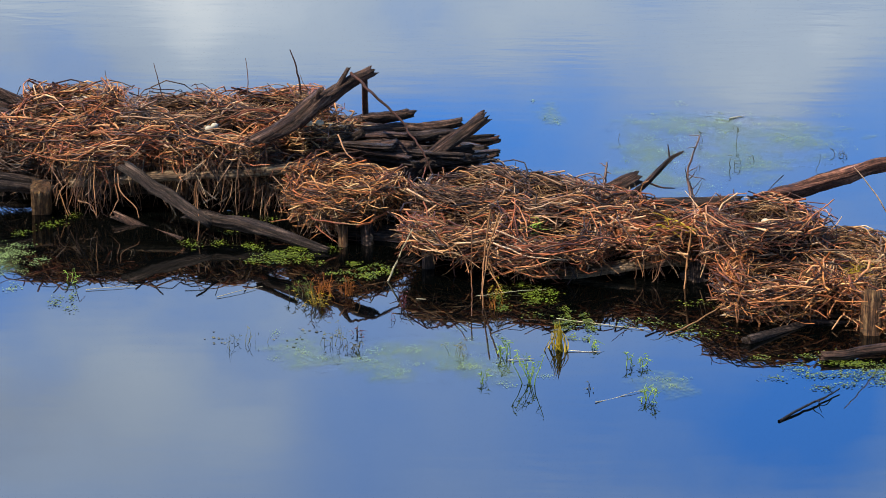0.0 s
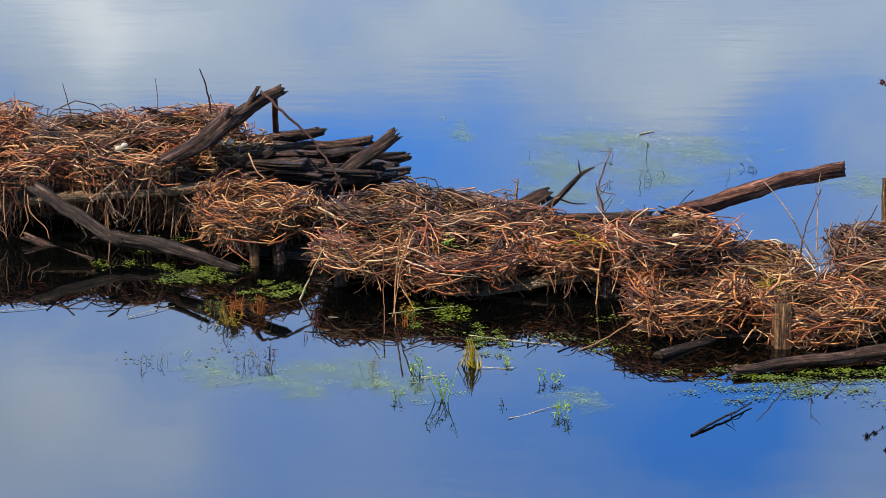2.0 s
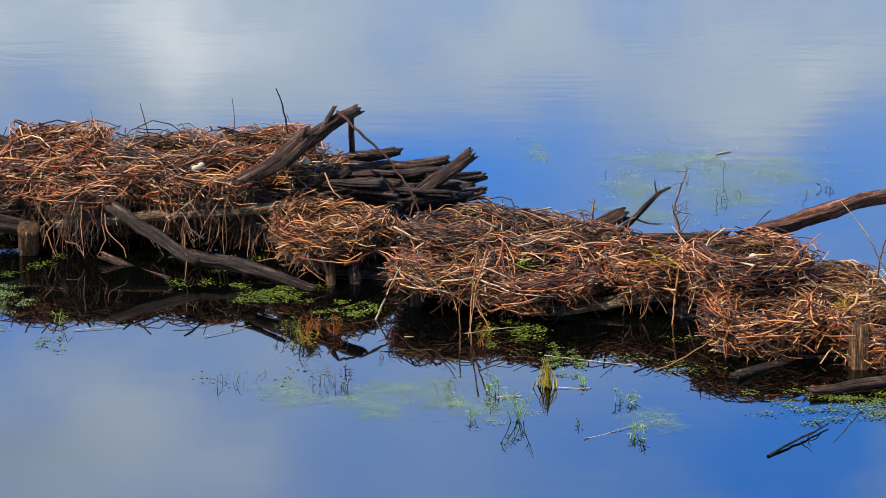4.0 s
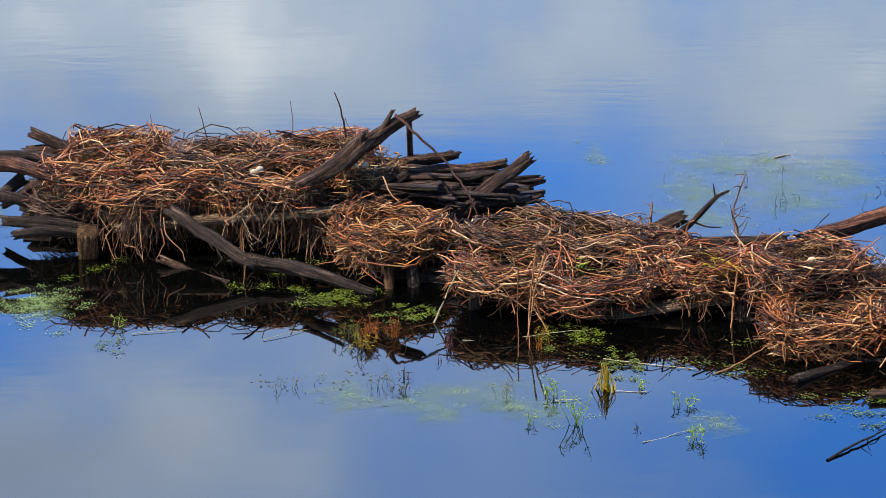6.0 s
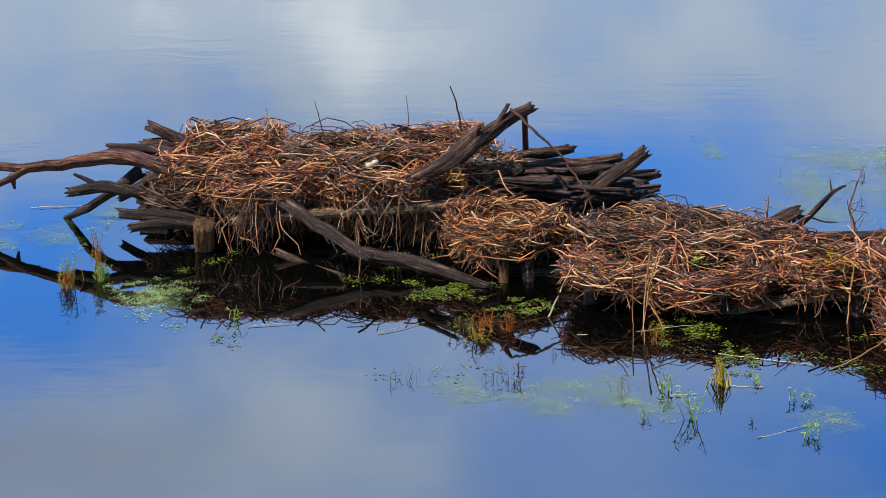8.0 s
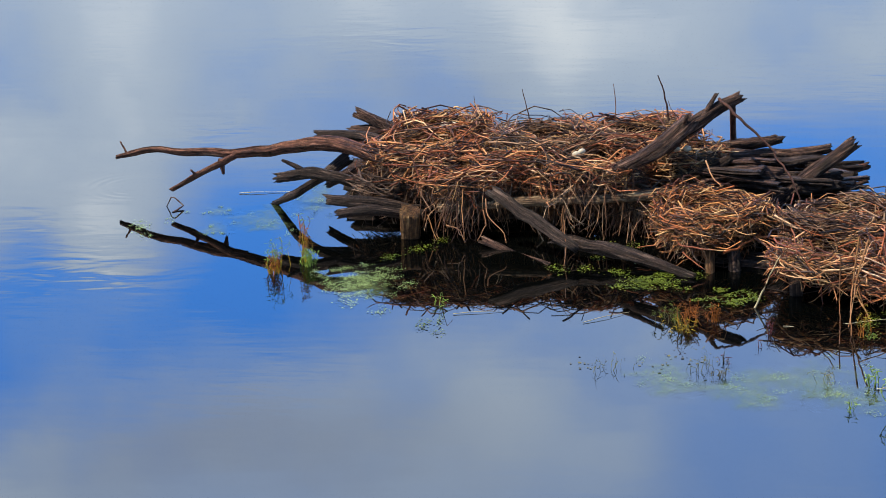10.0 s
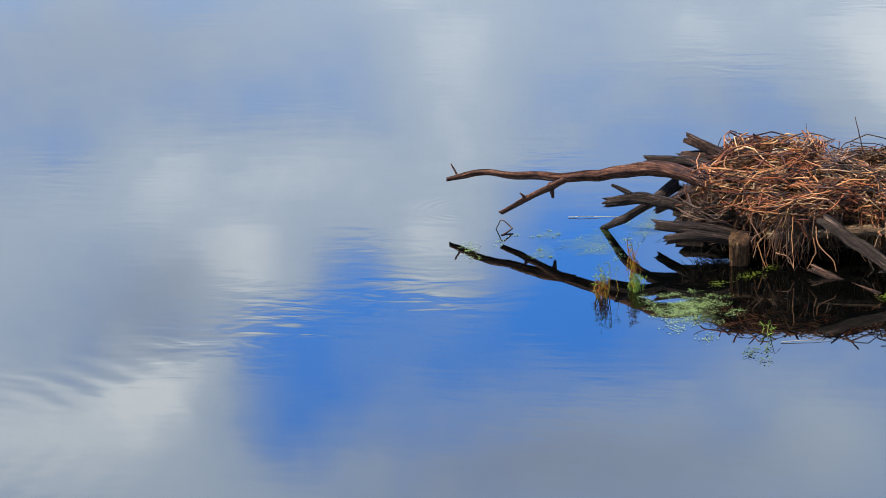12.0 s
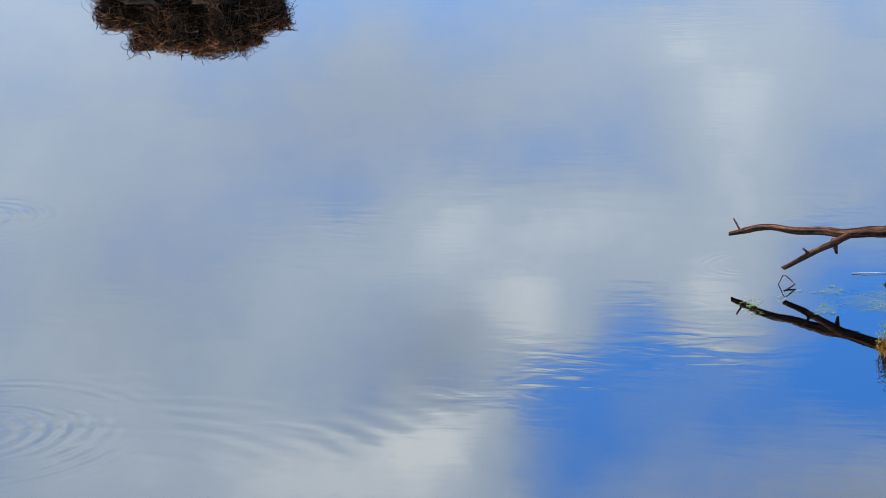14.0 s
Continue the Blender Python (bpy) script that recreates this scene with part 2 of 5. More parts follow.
DECK_WOOD = bark_material("grey_plank_wood", (0.04, 0.026, 0.016), (0.2, 0.13, 0.075), (0.42, 0.31, 0.19))

# filler core: the shade between the stems is put into its near-black colour
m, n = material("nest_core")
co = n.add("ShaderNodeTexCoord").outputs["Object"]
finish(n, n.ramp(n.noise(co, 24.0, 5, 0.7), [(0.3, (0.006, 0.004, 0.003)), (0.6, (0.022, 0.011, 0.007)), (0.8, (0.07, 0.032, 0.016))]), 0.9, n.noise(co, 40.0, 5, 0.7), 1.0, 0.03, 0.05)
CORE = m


def plain_leaf(name, dark, pale, gloss=0.45):
    m, n = material(name)
    geo = n.add("ShaderNodeNewGeometry")
    co = n.add("ShaderNodeTexCoord").outputs["Object"]
    colour = n.ramp(geo.outputs["Random Per Island"], [(0.0, dark), (1.0, pale)])
    colour = n.mix(1.0, colour, n.ramp(n.noise(co, 12.0, 3), [(0.3, (0.6, 0.6, 0.55)), (0.7, (1.1, 1.1, 1.0))]), "MULTIPLY")
    finish(n, colour, gloss, n.noise(co, 80.0, 2), 0.2, 0.003, 0.15)
    return m


DUCKWEED = plain_leaf("duckweed_green", (0.015, 0.03, 0.005), (0.16, 0.21, 0.022))
PALE_WEED = plain_leaf("pale_algae", (0.12, 0.19, 0.06), (0.26, 0.35, 0.13))
FAINT_WEED = plain_leaf("sunken_weed", (0.11, 0.19, 0.08), (0.2, 0.3, 0.12))
SPROUT = plain_leaf("sprout_green", (0.1, 0.19, 0.03), (0.29, 0.42, 0.07))
OLIVE = plain_leaf("olive_rush", (0.05, 0.055, 0.02), (0.2, 0.19, 0.06))
STEM_DARK = plain_leaf("dark_water_stem", (0.03, 0.03, 0.02), (0.12, 0.11, 0.05))
WEED_ORANGE = plain_leaf("orange_weed", (0.13, 0.035, 0.007), (0.38, 0.13, 0.02))
WEED_YELLOW = plain_leaf("yellow_weed", (0.16, 0.11, 0.008), (0.46, 0.33, 0.025))
BUD_RED = plain_leaf("red_bud", (0.05, 0.012, 0.016), (0.15, 0.035, 0.04))
m, n = material("egg_shell")
co = n.add("ShaderNodeTexCoord").outputs["Object"]
finish(n, n.ramp(n.noise(co, 30.0, 4), [(0.35, (0.34, 0.3, 0.21)), (0.65, (0.46, 0.41, 0.31))]), 0.5, n.noise(co, 200.0, 2), 0.1, 0.002)
EGG = m

# thin skin of algae with gaps
m, n = material("algae_skin")
co = n.add("ShaderNodeTexCoord").outputs["Object"]
uv = n.add("ShaderNodeUVMap").outputs["UV"]
reach = n.add("ShaderNodeVectorMath")
reach.operation = "LENGTH"
n.link(uv, reach.inputs[0])
near = n.math("SUBTRACT", 1.0, reach.outputs["Value"])
clots = n.math("ADD", n.noise(n.scaled(co, (2.6, 3.2, 1.0)), 1.0, 5, 0.62, 0.8), n.math("MULTIPLY", near, 0.42))
mask = n.math("MULTIPLY", n.ramp(clots, [(0.62, (0, 0, 0)), (0.92, (1, 1, 1))]), n.ramp(n.noise(co, 30.0, 5, 0.75), [(0.4, (0.04, 0.04, 0.04)), (0.62, (0.52, 0.52, 0.52))]))
skin = n.add("ShaderNodeBsdfDiffuse")
n.link(n.ramp(n.noise(co, 9.0, 4), [(0.35, (0.1, 0.17, 0.08)), (0.65, (0.21, 0.29, 0.13))]), skin.inputs["Color"])
clear = n.add("ShaderNodeBsdfTransparent")
join = n.add("ShaderNodeMixShader")
n.link(mask, join.inputs[0])
n.link(clear.outputs[0], join.inputs[1])
n.link(skin.outputs[0], join.inputs[2])
n.link(join.outputs[0], n.add("ShaderNodeOutputMaterial").inputs["Surface"])
ALGAE_SKIN = m

# still dark water with faint wind ripples and a few rings
m, n = material("lake_water")
co = n.add("ShaderNodeTexCoord").outputs["Object"]
split = n.add("ShaderNodeSeparateXYZ")
n.link(co, split.inputs[0])
swell = n.noise(n.scaled(co, (0.9, 2.0, 1.0)), 1.0, 2, 0.5)
fine = n.noise(n.scaled(co, (2.2, 7.0, 1.0)), 1.0, 2, 0.5, 0.4)
patch = n.ramp(n.noise(n.scaled(co, (0.22, 0.3, 1.0)), 1.0, 2, 0.5), [(0.46, (0, 0, 0)), (0.66, (1, 1, 1))])
height = n.math("ADD", n.math("MULTIPLY", swell, 0.22), n.math("MULTIPLY", n.math("MULTIPLY", fine, patch), 0.2))
ruffle = n.noise(n.scaled(co, (2.0, 4.0, 1.0)), 1.0, 2, 0.45, 0.5)


def ruffled(x, y, wide, deep, weight):
    """A patch of small wind ripples round (x, y)."""
    global height
    a = n.math("POWER", n.math("MULTIPLY", n.math("SUBTRACT", split.outputs["X"], x), 1 / wide), 2.0)
    b = n.math("POWER", n.math("MULTIPLY", n.math("SUBTRACT", split.outputs["Y"], y), 1 / deep), 2.0)
    fade = n.math("EXPONENT", n.math("MULTIPLY", n.math("ADD", a, b), -1.0))
    height = n.math("MULTIPLY_ADD", n.math("MULTIPLY", ruffle, fade), weight, height)


ruffled(-6.10, 18.83, 0.6, 0.8, 0.50)
ruffled(-5.70, 20.94, 0.7, 0.7, 0.37)
ruffled(-5.06, 19.57, 0.5, 0.5, 0.56)
ruffled(-5.93, 18.44, 0.5, 0.5, 0.56)
ruffled(-9.33, 17.27, 0.7, 1.0, 0.43)
ruffled(3.67, 26.87, 0.9, 1.2, 0.31)
ruffled(2.86, 24.23, 0.8, 0.9, 0.22)
ruffled(-3.81, 27.55, 1.4, 1.2, 0.37)
ruffled(-4.97, 23.61, 0.5, 0.6, 0.37)
ruffled(-5.10, 23.72, 0.6, 0.6, 0.43)
ruffled(-9.23, 22.88, 0.6, 0.9, 0.25)
ruffled(-5.00, 19.43, 0.6, 0.5, 0.50)

breaks = n.ramp(n.noise(n.scaled(co, (1.1, 1.5, 1.0)), 1.0, 2, 0.5), [(0.42, (0, 0, 0)), (0.62, (1, 1, 1))])


def rings(x, y, reach, length, weight):
    """Rings that spread from (x, y) and die out at reach metres."""
    global height
    dx, dy = n.math("SUBTRACT", split.outputs["X"], x), n.math("SUBTRACT", split.outputs["Y"], y)
    r = n.math("SQRT", n.math("ADD", n.math("MULTIPLY", dx, dx), n.math("MULTIPLY", dy, dy)))
    wave = n.math("SINE", n.math("MULTIPLY", r, 6.2832 / length))
    q = n.math("MULTIPLY", n.math("SUBTRACT", r, reach * 0.6), 1 / (reach * 0.4))
    fade = n.math("MULTIPLY", n.math("EXPONENT", n.math("MULTIPLY", n.math("MULTIPLY", q, q), -2.0)), breaks)
    height = n.math("MULTIPLY_ADD", n.math("MULTIPLY", wave, fade), weight, height)


rings(-5.27, 21.90, 0.45, 0.09, 0.05)
rings(-9.58, 16.84, 1.3, 0.15, 0.6)
rings(-12.59, 22.51, 1.0, 0.15, 0.5)
rings(-8.24, 15.58, 3.0, 0.26, 0.1)

bump = n.add("ShaderNodeBump")
bump.inputs["Strength"].default_value, bump.inputs["Distance"].default_value = 1.0, 0.003
n.link(height, bump.inputs["Height"])
deep = n.add("ShaderNodeBsdfDiffuse")
n.link(n.ramp(n.noise(co, 0.6, 3), [(0.3, (0.0003, 0.0005, 0.0005)), (0.7, (0.0008, 0.0011, 0.001))]), deep.inputs["Color"])
gloss = n.add("ShaderNodeBsdfGlossy")
gloss.inputs["Roughness"].default_value = 0.02
n.link(bump.outputs[0], gloss.inputs["Normal"])
fres = n.add("ShaderNodeFresnel")
fres.inputs["IOR"].default_value = 1.33
join = n.add("ShaderNodeMixShader")
n.link(n.math("MULTIPLY_ADD", fres.outputs[0], 0.95, 0.065), join.inputs[0])
n.link(deep.outputs[0], join.inputs[1])
n.link(gloss.outputs[0], join.inputs[2])
n.link(join.outputs[0], n.add("ShaderNodeOutputMaterial").inputs["Surface"])
WATER = m


# ---- builders ----
def mesh_of(name, verts, faces, mat, smooth=True, uvs=None):
    me = bpy.data.meshes.new(name)
    me.from_pydata(verts.tolist() if hasattr(verts, "tolist") else verts, [], faces.tolist() if hasattr(faces, "tolist") else faces)
    if uvs is not None:
        layer = me.uv_layers.new(name="UVMap")
        layer.data.foreach_set("uv", np.asarray(uvs, dtype=np.float32).ravel())
    if smooth:
        me.polygons.foreach_set("use_smooth", [True] * len(me.polygons))
    me.materials.append(mat)
    me.update()
    return me


def part(name, me, parent, label="", at=None, kind=""):
    ob = new(name, me)
    ob.parent = parent
    if at is not None:
        ob.matrix_local = at
    return tagged(ob, label=label, kind=kind)


def empty(name, at, label, category, group="", kind=""):
    ob = new(name)
    ob.empty_display_size = 0.05
    ob.matrix_world = at
    return tagged(ob, label, category, group, kind)


def sweep(paths, radii, sides=4, tip=0.35):
    """Thin tapered stems along many short paths (N, K, 3): verts and quads."""
    paths = np.asarray(paths, float)
    count, k, _ = paths.shape
    way = np.gradient(paths, axis=1)
    way /= np.linalg.norm(way, axis=2, keepdims=True) + 1e-9
    aside = np.cross(way, np.where(np.abs(way[..., 2:3]) > 0.9, (1.0, 0, 0), (0, 0, 1.0)))
    aside /= np.linalg.norm(aside, axis=2, keepdims=True) + 1e-9
    upward = np.cross(aside, way)
    angle = np.arange(sides) * 2 * np.pi / sides
    taper = np.linspace(1.0, tip, k)[None, :, None]
    r = np.asarray(radii, float)[:, None, None] * taper
    ring = r[..., None] * (aside[:, :, None, :] * np.cos(angle)[None, None, :, None] + upward[:, :, None, :] * np.sin(angle)[None, None, :, None])
    verts = (paths[:, :, None, :] + ring).reshape(-1, 3)
    base = np.arange(count)[:, None, None] * k * sides + np.arange(k - 1)[None, :, None] * sides
    i, j = np.arange(sides)[None, None, :], (np.arange(sides) + 1)[None, None, :] % sides
    quads = np.stack([base + i, base + j, base + sides + j, base + sides + i], -1).reshape(-1, 4)
    return verts, quads


def bent(rng, start, way, length, sag, k=5):
    """A path from start along way, bent by chance and by its own weight."""
    s = np.linspace(0, 1, k)[None, :, None]
    start, way = start[:, None, :], way / (np.linalg.norm(way, axis=1, keepdims=True) + 1e-9)
    bow = rng.normal(0, 1, way.shape) * length[:, None] * 0.085
    bow2 = rng.normal(0, 1, way.shape) * length[:, None] * 0.045
    path = start + way[:, None, :] * length[:, None, None] * s + bow[:, None, :] * (s * (1 - s) * 4) + bow2[:, None, :] * np.sin(s * 6.28)
    path[..., 2] -= (sag * length)[:, None] * s[..., 0] ** 2
    return path


def tube(points, radii, sides=14, step=0.035, rough=0.16, jag=0.6, seed=0, square=0.0):
    """A log along a bent line: ridged bark, knots and splintered ends. Gives verts, faces, uvs."""
    rng = np.random.RandomState(seed)
    pts, radii = np.asarray(points, float), np.asarray(radii, float)
    seg = np.linalg.norm(np.diff(pts, axis=0), axis=1)
    dist = np.concatenate([[0], np.cumsum(seg)])
    rows = max(6, int(dist[-1] / step))
    s = np.linspace(0, dist[-1], rows)
    # smooth the corners of the line
    fine = np.stack([np.interp(s, dist, pts[:, a]) for a in range(3)], 1)
    width = np.interp(s, dist, radii)
    for _ in range(max(1, rows // 12)):
        fine[1:-1] = (fine[:-2] + 2 * fine[1:-1] + fine[2:]) / 4
    wander = np.stack([np.interp(s, np.linspace(0, s[-1], max(4, int(s[-1] / 0.11))), rng.normal(0, 1, max(4, int(s[-1] / 0.11)))) for _ in range(3)], 1)
    fine += wander * width[:, None] * rough * 0.35
    way = np.gradient(fine, axis=0)
    way /= np.linalg.norm(way, axis=1, keepdims=True)
    ref = np.array((0.0, 0.0, 1.0)) if abs(way[:, 2]).mean() < 0.8 else np.array((1.0, 0.0, 0.0))
    aside = np.cross(way, ref)
    aside /= np.linalg.norm(aside, axis=1, keepdims=True)
    upward = np.cross(aside, way)
    ang = np.arange(sides) * 2 * np.pi / sides
    ridge = rng.normal(0, 1, sides) * rough * 0.6
    drift = np.cumsum(rng.normal(0, 1, (rows, sides)), 0)
    drift = (drift - drift.mean(0)) * rough * 0.10
    wide = np.stack([np.interp(s, np.linspace(0, s[-1], 7), rng.normal(0, 1, 7)) for _ in range(sides)], 1) * rough * 0.5
    shape = 1.0 + np.clip(ridge[None] + drift + wide, -0.45, 0.45)
    if square:
        shape *= 1 + square * (1 / np.maximum(np.abs(np.cos(ang)), np.abs(np.sin(ang))) - 1)[None]
    r = width[:, None] * shape
    ring = fine[:, None] + r[..., None] * (aside[:, None] * np.cos(ang)[None, :, None] + upward[:, None] * np.sin(ang)[None, :, None])
    # splintered ends
    for row, sign in ((0, -1), (rows - 1, 1)):
        ring[row] += way[row] * sign * (rng.rand(sides, 1) ** 2) * jag * width[row] * 2.2
    verts = ring.reshape(-1, 3)
    faces, uvs = [], []
    for a in range(rows - 1):
        for b in range(sides):
            c = (b + 1) % sides
            faces.append((a * sides + b, a * sides + c, (a + 1) * sides + c, (a + 1) * sides + b))
            u0, u1, v0, v1 = b / sides, (b + 1) / sides, s[a], s[a + 1]
            uvs += [(u0, v0), (u1, v0), (u1, v1), (u0, v1)]
    extra = []
    for row, flip in ((0, True), (rows - 1, False)):
        centre = len(verts) + len(extra)
        extra.append(fine[row] - way[row] * (0.25 * width[row] if not flip else -0.25 * width[row]))
        for b in range(sides):
            c = (b + 1) % sides
            tri = (row * sides + b, row * sides + c, centre)
            faces.append(tri[::-1] if flip else tri)
            uvs += [(b / sides, s[row]), ((b + 1) / sides, s[row]), (0.5, s[row] + 0.05)]
    verts = np.vstack([verts, np.array(extra)])
    return verts, faces, uvs


SEED = [100]


def log(name, points, radii, mat, label, category="log", group="", stubs=(), rough=0.24, sides=18, jag=0.7):
    """A log or branch that lies along points; stubs are broken side limbs (line, radius)."""
    SEED[0] += 1
    base = Vector(points[0])
    thing = empty(name, Matrix.Translation(base), label, category, group)
    rel = [tuple(Vector(p) - base) for p in points]
    v, f, uv = tube(rel, radii, sides, rough=rough, seed=SEED[0], jag=jag)
    part("limb" if stubs else "stem", mesh_of(name, v, f, mat, True, uv), thing)
    for line, r in stubs:
        SEED[0] += 1
        line = [Vector(p) - base for p in line]
        v, f, uv = tube(line, np.linspace(r, r * 0.5, len(line)), 10, 0.02, rough, 0.7, SEED[0])
        part("side_limb", mesh_of("side_limb", v, f, mat, True, uv), thing)
    return thing


def post(name, foot, top, r, label, mat=None, square=0.0):
    """An upright timber that stands in the lake bed."""
    SEED[0] += 1
    base = Vector((foot[0], foot[1], -0.5))
    thing = empty(name, Matrix.Translation(base), label, "post", "old jetty posts")
    v, f, uv = tube([(0, 0, 0), tuple(Vector(top) - base)], (r, r * 0.97), 16, 0.04, 0.09, 0.12, SEED[0], square)
    part("timber", mesh_of(name, v, f, mat or POST_WOOD, True, uv), thing)
    return thing


# a few twig shapes, shared by all the loose twigs
TWIG_MESHES = []
rng = np.random.RandomState(5)
for i in range(16):
    k = 9
    s = np.linspace(0, 1, k)
    bow = rng.uniform(-0.1, 0.1) * np.sin(np.pi * s) + rng.uniform(-0.04, 0.04) * np.sin(2 * np.pi * s)
    path = np.stack([s, bow + np.cumsum(rng.normal(0, 0.02, k)), np.cumsum(rng.normal(0, 0.02, k)) - 0.06 * s * s], 1)
    v, q = sweep(path[None], [0.014], 5, 0.45)
    if i % 3 == 0:
        # a side shoot
        at = path[rng.randint(3, 6)]
        way = np.array([[0.8, rng.choice([-0.7, 0.7]), rng.uniform(-0.2, 0.5)]])
        v2, q2 = sweep(bent(rng, at[None], way, np.array([rng.uniform(0.2, 0.4)]), np.array([0.1]), 5), [0.008], 4, 0.4)
        v, q = np.vstack([v, v2]), np.vstack([q, q2 + len(v)])
    TWIG_MESHES.append(mesh_of("twig", v, q, TWIG))


def aim(at, way, length, spin, thick=1.0):
    """The pose of a twig of that length from at along way."""
    quat = Vector(way).to_track_quat("X", "Z")
    return Matrix.Translation(at) @ quat.to_matrix().to_4x4() @ Matrix.Rotation(spin, 4, "X") @ Matrix.Diagonal((length, length * thick, length * thick, 1))


def nest(at, r, drop, label, mats, count, seed, twigs=60, fringe=90, front=1.0, lining=None, bristle=0.05):
    """A stick nest: a core with a hollow on top, a rim and sides of woven sticks, a fine lining, a hanging fringe and loose twigs.
    at: the middle of its rim; r: rim radius; drop: how far its body reaches down."""
    rng = np.random.RandomState(seed)
    thing = empty("nest", Matrix.Translation(at), label, "nest", "stick nests of the colony")
    sides, prof = 30, [(0.05, -drop), (0.62, -drop), (0.80, -drop * 0.75), (0.9, -drop * 0.4), (0.96, -0.1), (0.93, -0.03), (0.8, -0.01), (0.62, -0.045), (0.4, -0.085), (0.02, -0.095)]
    verts, faces = [], []
    for a, (pr, pz) in enumerate(prof):
        for b in range(sides):
            t = 2 * math.pi * b / sides
            p = Vector((math.cos(t) * pr * r, math.sin(t) * pr * r, pz))
            nudge = noise.noise(Vector((p.x * 5 + seed, p.y * 5, p.z * 6))) * 0.07 * min(1, pr * 1.4)
            p.x, p.y, p.z = p.x * (1 + nudge / r * 0.6), p.y * (1 + nudge / r * 0.6), p.z + nudge * 0.35
            verts.append(tuple(p))
    for a in range(len(prof) - 1):
        for b in range(sides):
            c = (b + 1) % sides
            faces.append((a * sides + b, a * sides + c, (a + 1) * sides + c, (a + 1) * sides + b))
    faces.append(tuple(range(sides))[::-1])
    faces.append(tuple((len(prof) - 1) * sides + b for b in range(sides)))
    part("core", mesh_of("nest_core", verts, faces, CORE), thing, "filler core, coloured near-black as shade between the stems")

    def ringed(num, r0, r1, z0, z1, tangent, down, out, l0, l1, sag, facing=0.0, hold=0.45, k=5, wrap=0.6, wild=0.34):
        t = rng.uniform(0, 2 * np.pi, num)
        if facing:
            t = -np.pi / 2 + rng.normal(0, facing, num)
        rad = r * rng.uniform(r0, r1, num) * (1 + 0.07 * np.sin(3 * t + seed) + 0.05 * np.sin(7 * t + seed * 2))
        z = rng.uniform(z0, z1, num)
        rad *= np.interp(z, (-drop, -drop * 0.5, -0.05, 0.05), (0.66, 0.86, 1.0, 1.0))
        z = z + 0.03 * np.sin(2 * t + seed * 3) + 0.018 * np.sin(5 * t + seed)
        start = np.stack([np.cos(t) * rad, np.sin(t) * rad, z], 1)
        tang = np.stack([-np.sin(t), np.cos(t), np.zeros(num)], 1) * rng.choice([-1, 1], num)[:, None]
        outw = np.stack([np.cos(t), np.sin(t), np.zeros(num)], 1)
        way = tang * tangent + outw * out + np.array((0, 0, -down)) + rng.normal(0, wild, (num, 3)) * np.array((1, 1, 0.55))
        length = l0 + (l1 - l0) * rng.rand(num) ** (1.6 if tangent > 0.2 else 1.1)
        way /= np.linalg.norm(way, axis=1, keepdims=True)
        start = start - way * length[:, None] * hold
        path = bent(rng, start, way, length, np.full(num, sag), k)
        # long sticks wrap round the bowl
        s = (np.linspace(0, 1, k)[None, :] - hold) * length[:, None]
        turn = wrap * np.abs(np.sum(way * tang, 1))[:, None]
        return path - outw[:, None, :] * (turn * s * s / (2 * r))[..., None]

    def mass(name, paths, radius, mat, sides):
        v, q = sweep(paths, radius[0] + (radius[1] - radius[0]) * rng.rand(len(paths)) ** 1.7, sides, 0.5)
        part(name, mesh_of(name, v, q, mat), thing, kind="stuff")

    n1, low = int(count * 1.2), -drop * 0.95
    mass("woven_mass", np.concatenate([
        ringed(int(n1 * 0.17), 0.74, 1.06, -0.07, 0.03, 1.0, 0.0, 0.1, 0.2, 0.62, 0.08, k=6),
        ringed(int(n1 * 0.2), 0.92, 1.08, low, -0.03, 0.9, 0.15, 0.15, 0.16, 0.52, 0.1, k=6),
    ]), (0.0036, 0.0082), mats[0], 4)
    mass("dry_mass", np.concatenate([
        ringed(int(n1 * 0.16), 0.66, 1.04, -0.07, 0.025, 1.0, 0.0, 0.1, 0.12, 0.4, 0.1),
        ringed(int(n1 * 0.24), 0.9, 1.08, low, -0.03, 0.9, 0.25, 0.15, 0.1, 0.34, 0.1),
        ringed(int(n1 * 0.1), 0.94, 1.1, -drop, -0.02, 0.25, 0.9, 0.25, 0.08, 0.22, 0.05),
    ]), (0.0022, 0.005), mats[1], 3)
    mass("lining", np.concatenate([
        ringed(int(n1 * 0.12), 0.1, 0.66, -0.11, -0.08, 0.6, 0.0, 0.0, 0.1, 0.3, 0.0, wild=0.5),
        ringed(int(n1 * 0.12), 0.5, 0.86, -0.05, 0.02, 1.0, 0.0, 0.0, 0.12, 0.34, 0.05, wrap=0.9),
    ]), (0.002, 0.0042), lining or STRAW_TAN, 3)
    # stick ends that point outwards
    mass("bristle", ringed(int(n1 * bristle), 0.94, 1.08, low, 0.0, 0.5, 0.05, 1.0, 0.08, 0.26, 0.15, hold=0.4, wild=0.45), (0.0024, 0.005), mats[1], 3)
    if fringe:
        hang = ringed(fringe, 0.9, 1.1, -drop * 0.6, -0.03, 0.12, 1.0, 0.1, 0.1, 0.14 + 0.36 * front, 0.0, 0.95, 0.12, k=7, wild=0.4)
        v, q = sweep(hang, rng.uniform(0.0028, 0.0062, fringe), 4, 0.4)
        part("hanging_fringe", mesh_of("hanging_fringe", v, q, STRAW_HANG, False), thing, kind="stuff")
